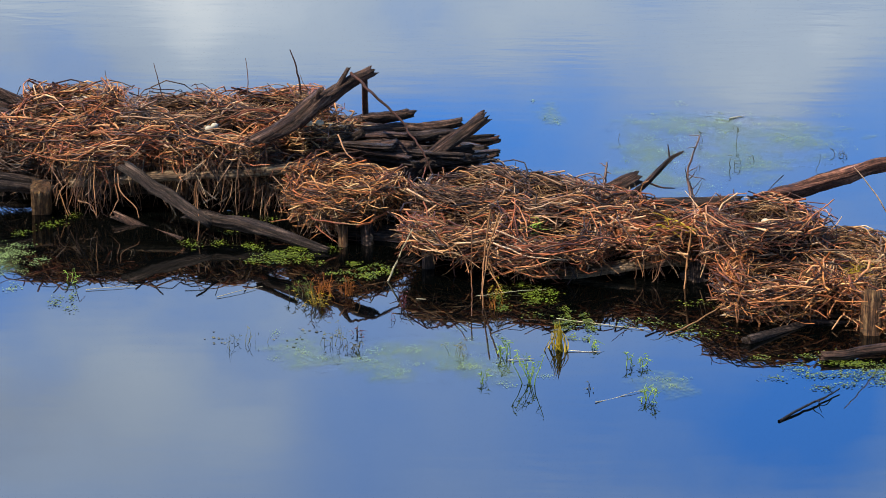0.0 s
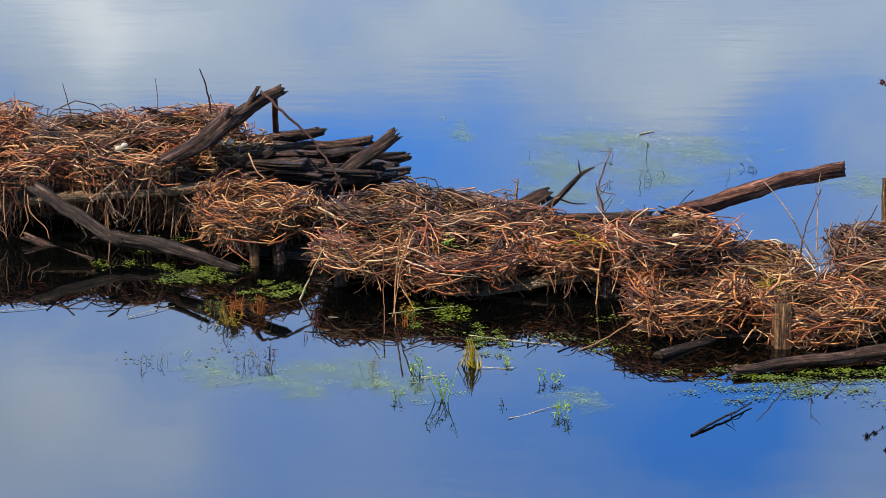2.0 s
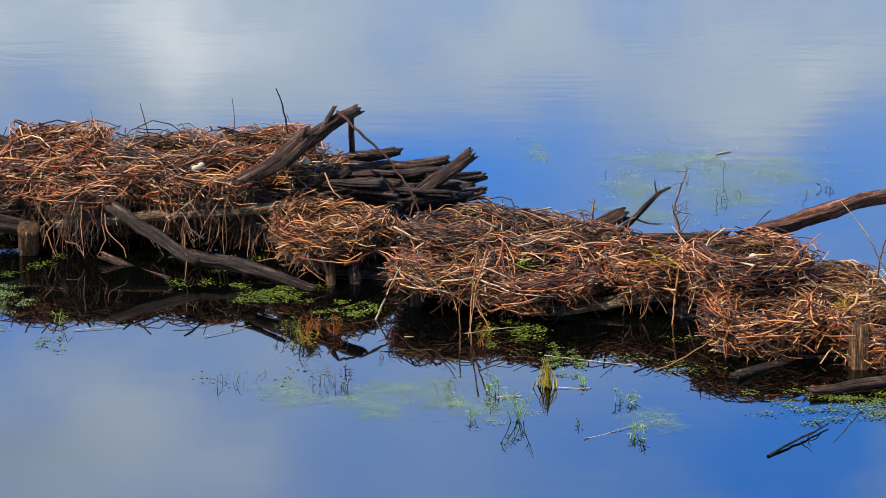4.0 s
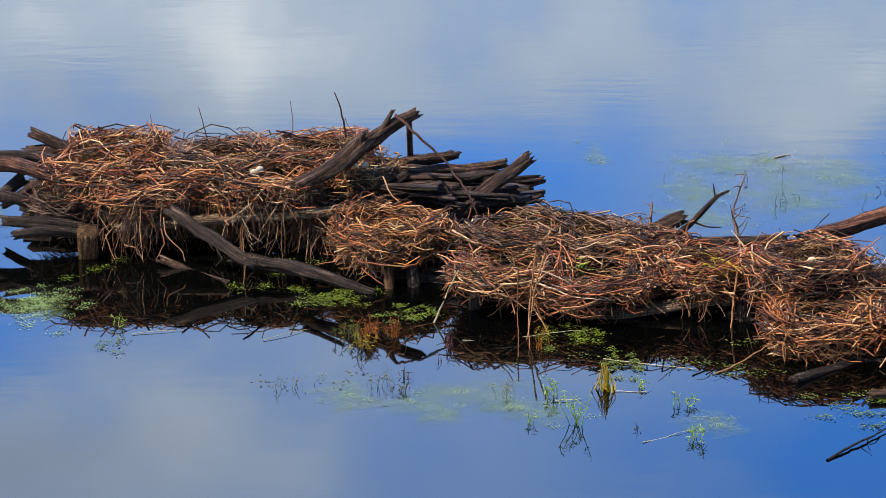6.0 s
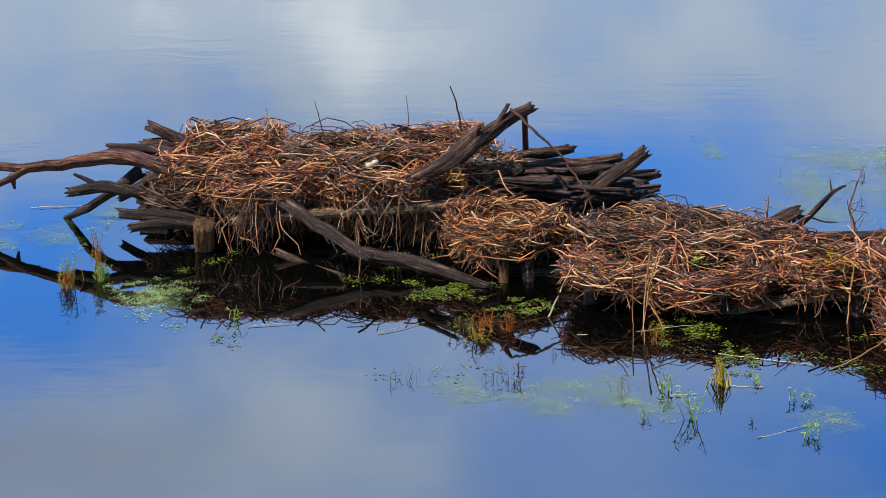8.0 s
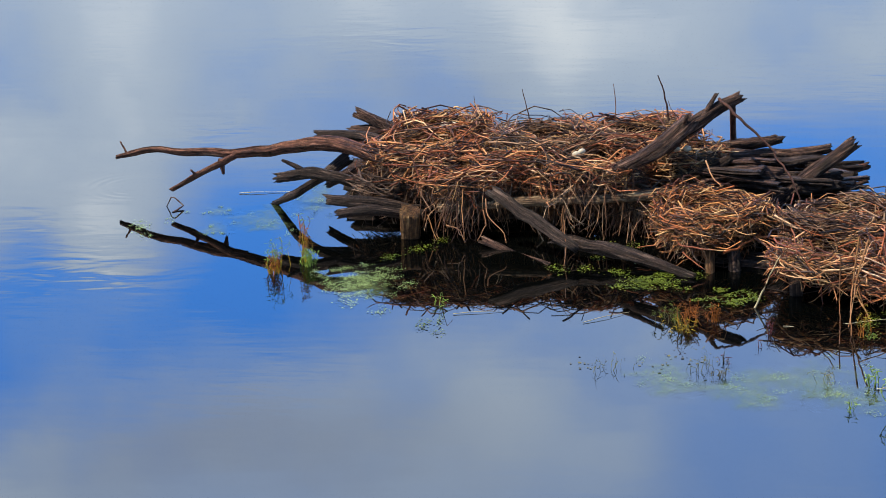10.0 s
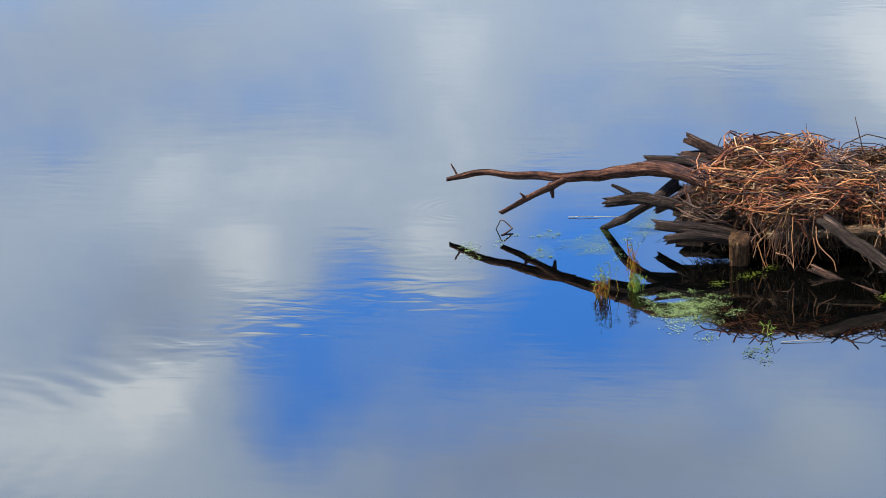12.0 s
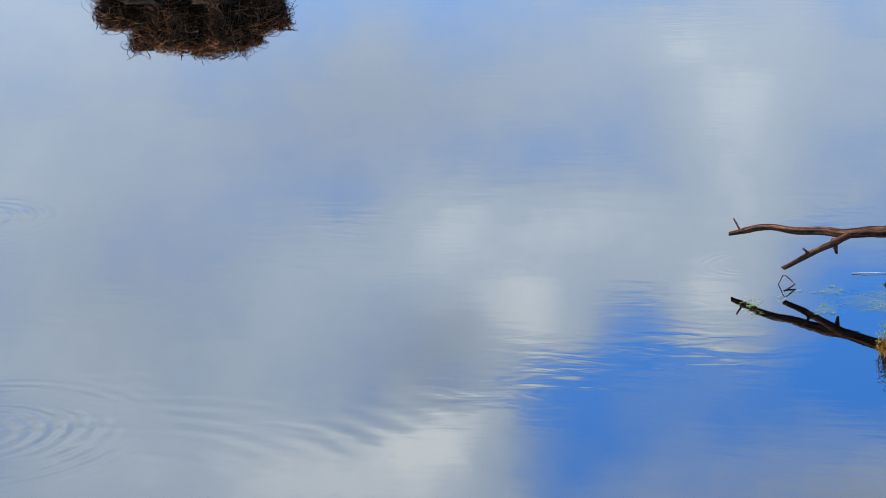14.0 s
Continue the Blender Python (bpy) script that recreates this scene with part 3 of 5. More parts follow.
    for i in range(twigs):
        t = -math.pi / 2 + rng.normal(0, 1.4)
        rad = r * rng.uniform(0.72, 1.06)
        p = (math.cos(t) * rad, math.sin(t) * rad, rng.uniform(-drop * 0.8, 0.035))
        turn = t + math.pi / 2 * rng.choice([-1, 1]) + rng.normal(0, 0.4)
        length = rng.uniform(0.22, 0.6)
        way = (math.cos(turn), math.sin(turn), rng.normal(-0.08, 0.24))
        if i % 6 == 0:
            way = (math.cos(t) + rng.normal(0, 0.7), math.sin(t) + rng.normal(0, 0.3), rng.uniform(-0.5, 0.35))
            length *= 0.6
        p = Vector(p) - Vector(way).normalized() * length * 0.45
        part("twig", TWIG_MESHES[rng.randint(16)], thing, at=aim(p, way, length, rng.uniform(0, 6), rng.uniform(0.6, 1.2)))
    return thing


EGG_MESH = []


def egg(at, tilt):
    if not EGG_MESH:
        bm = bmesh.new()
        bmesh.ops.create_uvsphere(bm, u_segments=20, v_segments=14, radius=1.0)
        for v in bm.verts:
            pinch = 1 - 0.14 * v.co.x
            v.co = Vector((v.co.x * 0.033, v.co.y * 0.0225 * pinch, v.co.z * 0.0225 * pinch))
        me = bpy.data.meshes.new("egg")
        bm.to_mesh(me)
        bm.free()
        me.polygons.foreach_set("use_smooth", [True] * len(me.polygons))
        me.materials.append(EGG)
        EGG_MESH.append(me)
    ob = new("egg", EGG_MESH[0])
    ob.matrix_world = Matrix.Translation(at) @ Euler((0, 0, tilt)).to_matrix().to_4x4()
    return tagged(ob, "chalky white egg lying in the nest hollow", "egg", "eggs in the nests")


def branch(name, points, r, label, twiglets=0, mat=None, seed=0, category="branch", group=""):
    """A thin bare branch with finer side shoots."""
    rng = np.random.RandomState(seed + 7)
    base = Vector(points[0])
    thing = empty(name, Matrix.Translation(base), label, category, group)
    pts = np.array([tuple(Vector(p) - base) for p in points])
    dist = np.concatenate([[0], np.cumsum(np.linalg.norm(np.diff(pts, axis=0), axis=1))])
    s = np.linspace(0, dist[-1], max(8, int(dist[-1] / 0.04)))
    path = np.stack([np.interp(s, dist, pts[:, a]) for a in range(3)], 1)
    path[1:-1] += rng.normal(0, r * 0.28, path[1:-1].shape)
    bow = np.sin(np.linspace(0, np.pi, len(path)))[:, None] * rng.normal(0, 0.012 * dist[-1], 3) + np.sin(np.linspace(0, 2 * np.pi, len(path)))[:, None] * rng.normal(0, 0.008 * dist[-1], 3)
    path += bow
    v, q = sweep(path[None], [r], 7, 0.45)
    part("stem", mesh_of(name, v, q, mat or TWIG_DARK), thing)
    for i in range(twiglets):
        at = path[rng.randint(len(path) // 3, len(path))]
        way = rng.normal(0, 1, 3) * (1, 0.5, 0.6) + (0, 0, 0.5)
        p = bent(rng, at[None], way[None], np.array([rng.uniform(0.05, 0.14)]), np.zeros(1), 5)
        v, q = sweep(p, [r * 0.42], 5, 0.4)
        part("shoot", mesh_of("shoot", v, q, mat or TWIG_DARK), thing)
    return thing


def flakes(rng, points, size, tilt=0.12, sides=6):
    """Many small floating leaves: verts and faces."""
    count = len(points)
    ang = np.arange(sides) * 2 * np.pi / sides
    r = rng.uniform(*size, count)
    turn = rng.uniform(0, 6.3, count)
    long = rng.uniform(0.6, 1.0, count)
    x, y = np.cos(ang)[None] * r[:, None], np.sin(ang)[None] * r[:, None] * long[:, None]
    c, s = np.cos(turn)[:, None], np.sin(turn)[:, None]
    px, py = x * c - y * s, x * s + y * c
    tx, ty = rng.normal(0, tilt, (2, count, 1))
    verts = points[:, None, :] + np.stack([px, py, px * tx + py * ty], -1)
    verts[..., 2] = np.maximum(verts[..., 2], 0.002)
    return verts.reshape(-1, 3), np.arange(count * sides).reshape(count, sides)


def weed_patch(name, middle, wide, deep, count, mat, label, seed, size=(0.0035, 0.0085), rise=0.01, clump=0.35):
    """A mat of small floating leaves in uneven clumps."""
    rng = np.random.RandomState(seed)
    seeds = rng.normal(0, 0.5, (max(4, count // 45), 2))
    pick = seeds[rng.randint(len(seeds), size=count)] + rng.normal(0, clump * 0.45, (count, 2))
    z = rng.uniform(0.003, 0.004 + rise, count)
    pts = np.stack([pick[:, 0] * wide, pick[:, 1] * deep, z], 1)
    v, f = flakes(rng, pts, size)
    ob = new(name, mesh_of(name, v, f, mat, False))
    ob.location = (middle[0], middle[1], 0)
    return tagged(ob, label, "water weed", kind="stuff")


def algae_skin(middle, wide, deep, label, seed):
    """A ragged patch of thin algae on the surface, wide by deep metres."""
    rng = np.random.RandomState(seed)
    ring, rows = 36, 5
    edge = 1 + 0.12 * np.sin(np.arange(ring) * 2 * np.pi / ring * 3 + seed) + rng.normal(0, 0.06, ring)
    verts, spots, faces = [(0.0, 0.0, 0.0)], [(0.0, 0.0)], []
    for a in range(1, rows + 1):
        for c in range(ring):
            t, k = 2 * math.pi * c / ring, a / rows
            verts.append((math.cos(t) * k * edge[c] * wide, math.sin(t) * k * edge[c] * deep, 0.0))
            spots.append((math.cos(t) * k, math.sin(t) * k))
    for c in range(ring):
        faces.append((0, 1 + c, 1 + (c + 1) % ring))
        for a in range(rows - 1):
            i, j = 1 + a * ring + c, 1 + a * ring + (c + 1) % ring
            faces.append((i, i + ring, j + ring, j))
    uvs = [spots[i] for f in faces for i in f]
    ob = new("algae_skin", mesh_of("algae_skin", verts, faces, ALGAE_SKIN, False, uvs))
    ob.location = (middle[0], middle[1], 0.003 + 0.0004 * (seed % 9))
    return tagged(ob, label, "algae", kind="stuff")


def sprout(at, high, wide, stalks, leaf, stem, label, seed, leaves=5, name="water_sprout", size=0.012, thick=1.0, spread=0.22, gather=0.0):
    """A few upright stalks out of the water with small leaves near their tips."""
    rng = np.random.RandomState(seed)
    thing = empty(name, Matrix.Translation((at[0], at[1], 0)), label, "water plant", "sprouts in the shallows")
    for i in range(stalks):
        foot = np.array([[rng.normal(0, wide * 0.3), rng.normal(0, wide * 0.3), -0.06]])
        way = np.array([[rng.normal(0, spread) - gather * foot[0][0], rng.normal(0, spread * 0.7) - gather * foot[0][1], 1.0]])
        length = np.array([high * rng.uniform(0.6, 1.05) + 0.06])
        path = bent(rng, foot, way, length, np.array([rng.uniform(-0.1, 0.15)]), 7)
        v, q = sweep(path, [rng.uniform(0.0025, 0.0045) * thick], 5, 0.5 if thick == 1.0 else 0.1)
        stalk = part("stalk", mesh_of("stalk", v, q, stem), thing)
        if leaves:
            where = path[0][rng.randint(4, 7, leaves)] + rng.normal(0, size * 0.8, (leaves, 3))
            blades = bent(rng, where, rng.normal(0, 1, (leaves, 3)) * (1, 1, 0.6) + (0, 0, 0.5), rng.uniform(1.8, 4.2, leaves) * size, np.full(leaves, 0.3), 4)
            v, q = sweep(blades, rng.uniform(0.14, 0.3, leaves) * size, 4, 0.2)
            v = v.reshape(-1, 3)
            part("leaf_tuft", mesh_of("leaf_tuft", v, q, leaf), stalk, kind="stuff")
    return thing


def floating_stem(a, b, r, label, mat=None, seed=1):
    return branch("floating_stem", [a, ((a[0] + b[0]) / 2, (a[1] + b[1]) / 2, max(a[2], b[2])), b], r, label, 0, mat or REED, seed, "reed stem", "loose stems on the water")


# ---- the lake ----
bm = bmesh.new()
bmesh.ops.create_circle(bm, cap_ends=True, segments=64, radius=4000.0)
me = bpy.data.meshes.new("water")
bm.to_mesh(me)
bm.free()
me.materials.append(WATER)
tagged(new("water", me), "still blue lake water mirroring broken cloud", "water", kind="structure")

# ---- the left stack: old jetty timbers with driftwood and nests ----
LOG_LABEL = "dark weathered driftwood log lying on the nest pile"
RED, DARK = (STRAW_RED, STRAW_TAN), (STRAW_DARK, STRAW_BROWN)
ORANGE, BROWN = (STRAW_ORANGE, STRAW_RED), (STRAW_BROWN, STRAW_RED)

# deck remains under the nests
def plank(a, b, wide, thick, label, seed, mat=None, group="old jetty planks"):
    a, b = Vector(a), Vector(b)
    thing = empty("plank", Matrix.Translation(a), label, "plank", group)
    v, f, uv = tube([(0, 0, 0), tuple(b - a)], (thick / 2, thick / 2), 14, 0.05, 0.14 if mat is None else 0.32, 0.7, seed, 0.8)
    v = np.asarray(v)
    along = np.array((b - a).normalized())
    across = np.cross(along, (0, 0, 1.0))
    across /= np.linalg.norm(across)
    v = v + np.outer(v @ across, across) * (wide / thick - 1)
    part("board", mesh_of("plank", v, f, mat or DECK_WOOD, True, uv), thing)
    return thing


PL = "grey weathered jetty plank under the nests"
plank((-2.700, 20.550, 0.230), (-1.012, 20.600, 0.322), 0.16, 0.05, PL, 1)
plank((-2.746, 20.900, 0.149), (-0.859, 20.900, 0.255), 0.18, 0.05, PL, 2)
plank((-3.223, 21.300, 0.111), (-0.537, 21.400, 0.217), 0.2, 0.05, PL, 3)
plank((-3.295, 21.800, 0.041), (-0.374, 21.900, 0.170), 0.2, 0.05, PL, 4)
plank((0.234, 19.000, -0.067), (1.811, 19.050, 0.134), 0.16, 0.05, PL, 5)
plank((0.201, 19.500, -0.144), (1.941, 19.600, 0.055), 0.2, 0.05, PL, 6)
plank((1.601, 19.300, 0.027), (3.526, 19.100, 0.028), 0.2, 0.05, PL, 7)
plank((1.812, 18.200, -0.022), (3.606, 18.100, 0.029), 0.18, 0.05, PL, 8)

PT = "stubby square jetty post of old brown timber"
post("post", (-2.957, 20.758, 0.000), (-2.907, 20.450, 0.217), 0.075, PT, POST_WOOD, 0.6)
post("post", (-1.952, 20.881, -0.000), (-1.951, 20.950, 0.207), 0.07, PT)
post("post", (-1.113, 20.859, 0.000), (-1.110, 20.900, 0.227), 0.07, PT)
post("post", (-0.694, 19.36, 0.000), (-0.702, 19.85, 0.2), 0.035, "leaning brown stump under a nest", POST_WOOD)
post("post", (-0.50, 19.36, 0.000), (-0.54, 19.9, 0.18), 0.045, "split dark stump under a nest", CHARRED)
post("post", (-0.098, 19.18, 0.000), (-0.098, 19.2, 0.19), 0.045, PT, CHARRED, 0.5)
post("post", (1.179, 18.759, -0.000), (1.199, 19.100, 0.053), 0.06, PT, CHARRED)
post("post", (1.699, 18.617, 0.000), (1.730, 19.000, 0.138), 0.06, PT, CHARRED)
post("post", (3.819, 19.998, 0.000), (3.855, 20.300, 0.411), 0.052, "round brown post standing behind a nest", POST_WOOD, 0.1)
post("post", (2.708, 17.586, 0.000), (2.744, 17.900, 0.242), 0.062, "squared yellow-brown post at the nest's edge", None, 0.6)
post("post", (-0.598, 22.460, 0.000), (-0.585, 21.300, 0.816), 0.022, "thin dark upright stake beside a log", BARK_RED)

# large logs of the left stack
log("driftwood_log", [(-1.469, 20.600, 0.470), (-1.254, 20.620, 0.565), (-1.060, 20.720, 0.665), (-0.889, 20.850, 0.801)], (0.03, 0.046, 0.056, 0.054), BARK, "thick knotted grey-brown log lying across the nests", rough=0.34,
    stubs=(([(-1.350, 20.500, 0.546), (-1.219, 20.520, 0.615), (-1.075, 20.550, 0.695)], 0.024), ([(-0.93, 20.8, 0.79), (-0.9, 20.76, 0.86)], 0.026)))
log("driftwood_log", [(-1.058, 20.850, 0.614), (-0.850, 20.900, 0.762), (-0.705, 20.950, 0.851), (-0.526, 21.000, 0.940)], (0.05, 0.056, 0.048, 0.036), BARK, "forked grey-brown log rising out of the nests", stubs=(([(-0.791, 20.900, 0.804), (-0.695, 20.950, 0.979)], 0.028),))
log("driftwood_log", [(-0.282, 20.700, 0.203), (-0.004, 20.800, 0.417), (0.288, 20.900, 0.611)], (0.045, 0.047, 0.045), BARK, "straight grey log leaning out over the water")
log("driftwood_log", [(-2.276, 20.300, 0.396), (-1.976, 20.120, 0.265), (-1.671, 19.900, 0.112)], (0.036, 0.043, 0.034), CHARRED, "broken diagonal timber sloping down to the water", rough=0.46)
log("driftwood_log", [(-1.815, 20.000, 0.149), (-1.335, 19.850, 0.102), (-0.795, 19.550, -0.005)], (0.036, 0.043, 0.024), CHARRED, "splintered timber sinking into the water", rough=0.55)
log("driftwood_log", [(-2.348, 20.300, 0.043), (-2.114, 20.200, -0.042), (-1.838, 19.853, 0.000)], (0.03, 0.03, 0.015), BARK, "small dark log half under water")
log("driftwood_log", [(-3.485, 21.900, 0.586), (-3.320, 21.900, 0.513), (-2.971, 21.900, 0.386)], (0.04, 0.04, 0.04), BARK, LOG_LABEL)
log("driftwood_log", [(-3.786, 21.700, 0.475), (-3.470, 21.700, 0.461), (-3.006, 21.500, 0.435)], (0.035, 0.045, 0.045), CHARRED, LOG_LABEL)
log("driftwood_log", [(-3.545, 21.900, 0.442), (-3.322, 21.900, 0.459), (-2.882, 21.900, 0.404)], (0.04, 0.045, 0.04), BARK, LOG_LABEL)
log("fallen_branch", [(-3.013, 20.900, 0.405), (-3.278, 21.000, 0.509), (-3.547, 21.100, 0.558), (-3.779, 21.200, 0.541), (-4.060, 21.300, 0.463), (-4.387, 21.400, 0.402), (-4.626, 21.500, 0.398), (-4.870, 21.600, 0.359), (-5.092, 21.700, 0.370), (-5.240, 21.750, 0.316), (-5.403, 21.800, 0.271)], (0.05, 0.052, 0.048, 0.042, 0.035, 0.03, 0.026, 0.024, 0.021, 0.02, 0.012), BARK_RED, "long bare forked branch reaching out over the water", "branch", rough=0.42,
    stubs=(([(-4.343, 21.400, 0.402), (-4.423, 21.350, 0.375), (-4.580, 21.350, 0.299), (-4.730, 21.350, 0.210), (-4.865, 21.300, 0.138)], 0.032), ([(-4.481, 21.370, 0.347), (-4.468, 21.350, 0.259)], 0.018), ([(-4.684, 21.350, 0.241), (-4.706, 21.300, 0.295)], 0.014), ([(-5.305, 21.770, 0.288), (-5.368, 21.800, 0.390)], 0.009)))
log("driftwood_log", [(-3.962, 21.000, 0.322), (-3.711, 21.000, 0.365), (-3.331, 21.000, 0.269)], (0.035, 0.042, 0.045), CHARRED, "blackened broken log end above the water", stubs=(([(-3.796, 21.000, 0.387), (-3.930, 21.000, 0.453)], 0.022), ([(-3.842, 21.000, 0.322), (-3.972, 20.950, 0.305)], 0.018)))
log("driftwood_log", [(-4.097, 21.426, 0.000), (-3.867, 21.100, 0.167), (-3.688, 21.100, 0.286), (-3.483, 21.200, 0.413)], (0.02, 0.032, 0.036, 0.045), CHARRED, "dark limb dipping into the water")
log("driftwood_log", [(-3.639, 21.300, 0.187), (-3.416, 21.300, 0.320), (-3.240, 21.300, 0.386)], (0.03, 0.035, 0.04), BARK, LOG_LABEL)
log("driftwood_log", [(-3.536, 20.570, 0.270), (-3.231, 20.600, 0.240), (-2.828, 20.700, 0.143)], (0.035, 0.04, 0.04), CHARRED, "flat blackened log low over the water")
log("driftwood_log", [(-3.437, 20.500, 0.182), (-3.217, 20.500, 0.216), (-2.815, 20.600, 0.145)], (0.028, 0.034, 0.035), CHARRED, "flat blackened log low over the water")

# dark woodpile behind and between
rng = np.random.RandomState(31)
for i in range(70):
    u, w = rng.rand(), rng.rand()
    x, y = -0.95 + 1.25 * u, 20.9 + 0.9 * w
    z = 0.08 + 0.46 * rng.rand() * (1 - 0.7 * u)
    half = rng.uniform(0.12, 0.45)
    turn = rng.normal(0.0, 0.5)
    r = rng.uniform(0.012, 0.04)
    a = Vector((x - half * math.cos(turn), y - half * math.sin(turn), z + rng.normal(0, 0.04)))
    b = Vector((x + half * math.cos(turn), y + half * math.sin(turn), z + rng.normal(0.0, 0.08)))
    b.x = min(b.x, 0.42)
    a.z = min(a.z, 0.66 - 0.3 * (a.x + 0.95))
    b.z = min(b.z, 0.66 - 0.3 * (b.x + 0.95))
    log("driftwood_log", [tuple(a), tuple((a + b) / 2 + Vector((0, 0, rng.normal(0, 0.02)))), tuple(b)], (r, r * rng.uniform(0.8, 1.4), r * rng.uniform(0.4, 0.9)), (CHARRED, BARK, CHARRED, BARK_RED)[i % 4], "blackened split log in the woodpile", "log", "logs of the woodpile", sides=12, rough=0.32)
# unseen dark logs added to keep the shaded hollow inside the pile black
for i in range(26):
    x, y = rng.uniform(-3.35, -0.9), rng.uniform(20.9, 22.1)
    half, turn, r = rng.uniform(0.25, 0.5), rng.normal(0, 0.5), rng.uniform(0.03, 0.06)
    z = rng.uniform(0.1, 0.42)
    a = Vector((max(-3.5, x - half * math.cos(turn)), y - half * math.sin(turn), z))
    b = Vector((x + half * math.cos(turn), y + half * math.sin(turn), z + rng.normal(0, 0.04)))
    log("driftwood_log", [tuple(a), tuple((a + b) / 2), tuple(b)], (r, r, r * 0.85), CHARRED, "added dark log filling the shaded hollow of the nest pile", "log", "logs of the woodpile", sides=9, rough=0.2)

WP = "thick split grey-black log of the woodpile"
for line, radii, mat in (
    ([(-0.593, 21.250, 0.520), (-0.424, 21.250, 0.540), (-0.263, 21.250, 0.556)], (0.036, 0.04, 0.036), BARK),
    ([(-0.569, 21.100, 0.485), (-0.191, 21.100, 0.477), (0.136, 21.100, 0.527)], (0.05, 0.042, 0.034), BARK),
    ([(-0.442, 21.000, 0.432), (-0.149, 21.000, 0.456), (0.110, 21.000, 0.488)], (0.035, 0.04, 0.03), CHARRED),
    ([(-0.646, 20.800, 0.414), (-0.438, 20.800, 0.425), (-0.240, 20.800, 0.411)], (0.05, 0.056, 0.052), BARK),
    ([(-0.316, 20.900, 0.341), (-0.025, 20.900, 0.361), (0.204, 20.900, 0.376)], (0.045, 0.05, 0.04), CHARRED),
    ([(-0.024, 21.000, 0.437), (0.185, 21.000, 0.444), (0.377, 21.000, 0.456)], (0.035, 0.03, 0.016), CHARRED),
    ([(-0.253, 20.750, 0.292), (-0.025, 20.750, 0.333), (0.190, 20.750, 0.352)], (0.04, 0.045, 0.035), CHARRED)):
    log("driftwood_log", line, [v * 0.8 for v in radii], mat, WP, "log", "logs of the woodpile", rough=0.42, sides=16)
# thin split slabs stacked on the pile
slab_rng = np.random.RandomState(77)
for i in range(44):
    x, y = slab_rng.uniform(-0.62, 0.12), slab_rng.uniform(20.7, 21.3)
    half, turn = slab_rng.uniform(0.16, 0.42), slab_rng.normal(-0.1, 0.35)
    top = 0.55 - 0.24 * (x + 0.62)
    z = top - 0.34 * slab_rng.rand() - 0.25 * max(0.0, 20.95 - y)
    a = (x - half * math.cos(turn), y - half * math.sin(turn), z + slab_rng.normal(0, 0.02))
    b = (min(0.44, x + half * math.cos(turn)), y + half * math.sin(turn), z + slab_rng.normal(-0.01, 0.035))
    plank(a, b, slab_rng.uniform(0.06, 0.13), slab_rng.uniform(0.018, 0.034), "thin blackened split slab on the woodpile", 300 + i, (BARK, CHARRED, BARK)[i % 3], "slabs of the woodpile")

# low dark timbers added behind and under the nests, where only shade shows
for i in range(34):
    left = i < 16
    x = rng.uniform(-3.0, -0.9) if left else rng.uniform(0.0, 4.4)
    y = rng.uniform(21.0, 22.0) if left else 19.6 - 0.3 * (x - 0.5) + rng.uniform(-0.2, 0.3)
    half, turn, r = rng.uniform(0.4, 0.8), rng.normal(-0.05, 0.15), rng.uniform(0.05, 0.085)
    z = rng.uniform(0.0, 0.2) if left else rng.uniform(-0.03, 0.08)
    a = Vector((x - half * math.cos(turn), y - half * math.sin(turn), z))
    b = Vector((x + half * math.cos(turn), y + half * math.sin(turn), z + rng.normal(0, 0.05)))
    log("driftwood_log", [tuple(a), tuple((a + b) / 2), tuple(b)], (r, r, r * 0.85), CHARRED, "dark timber added in place of the shade under the nests", "log", "timbers under the nests", sides=9, rough=0.2)

log("driftwood_log", [(-0.468, 19.900, -0.020), (-0.267, 19.800, 0.025), (-0.028, 19.800, 0.048)], (0.05, 0.05, 0.045), CHARRED, "dark log wedged between two nests")

# nests of the left stack
nest((-2.789, 21.600, 0.594), 0.33, 0.25, "heaped red-brown stick nest with pale eggs", ORANGE, 1500, 11)
nest((-2.900, 21.100, 0.548), 0.34, 0.2, "flat red-brown stick nest on old timbers", RED, 1700, 12, fringe=150)
nest((-2.517, 20.850, 0.481), 0.36, 0.12, "loose red-brown stick nest with hanging stems", (STRAW_RED, STRAW_TAN), 1700, 13, fringe=260, front=1.1)
nest((-2.231, 21.000, 0.516), 0.3, 0.2, "shallow stick nest in the crowded pile", RED, 1400, 14, fringe=160)
nest((-1.969, 21.300, 0.584), 0.4, 0.3, "broad matted stick nest in the crowded pile", BROWN, 1800, 15)
nest((-1.648, 20.920, 0.485), 0.4, 0.17, "sagging stick nest with a long hanging fringe", (STRAW_RED, STRAW_TAN), 1900, 16, fringe=420, front=1.2)
nest((-1.296, 21.400, 0.588), 0.42, 0.32, "high stick nest behind a forked log", RED, 1800, 17)
nest((-0.906, 21.150, 0.483), 0.26, 0.24, "small tan straw nest holding eggs", (STRAW_TAN, STRAW_ORANGE), 1300, 18, fringe=200)
nest((-1.197, 21.000, 0.309), 0.34, 0.14, "ragged nest skirt with a thick hanging fringe", (STRAW_DARK, STRAW_TAN), 1300, 19, fringe=420, front=1.1)
nest((-0.702, 20.150, 0.343), 0.375, 0.2, "round bushy red-brown nest on a stump", (STRAW_ORANGE, STRAW_TAN), 2600, 20, fringe=150, front=0.5, bristle=0.3, lining=STRAW_ORANGE)
nest((-3.142, 20.950, 0.336), 0.2, 0.16, "ragged grey clump of old nest litter under a branch", DARK, 700, 34, twigs=14, fringe=70, front=0.4, lining=STRAW_DARK)

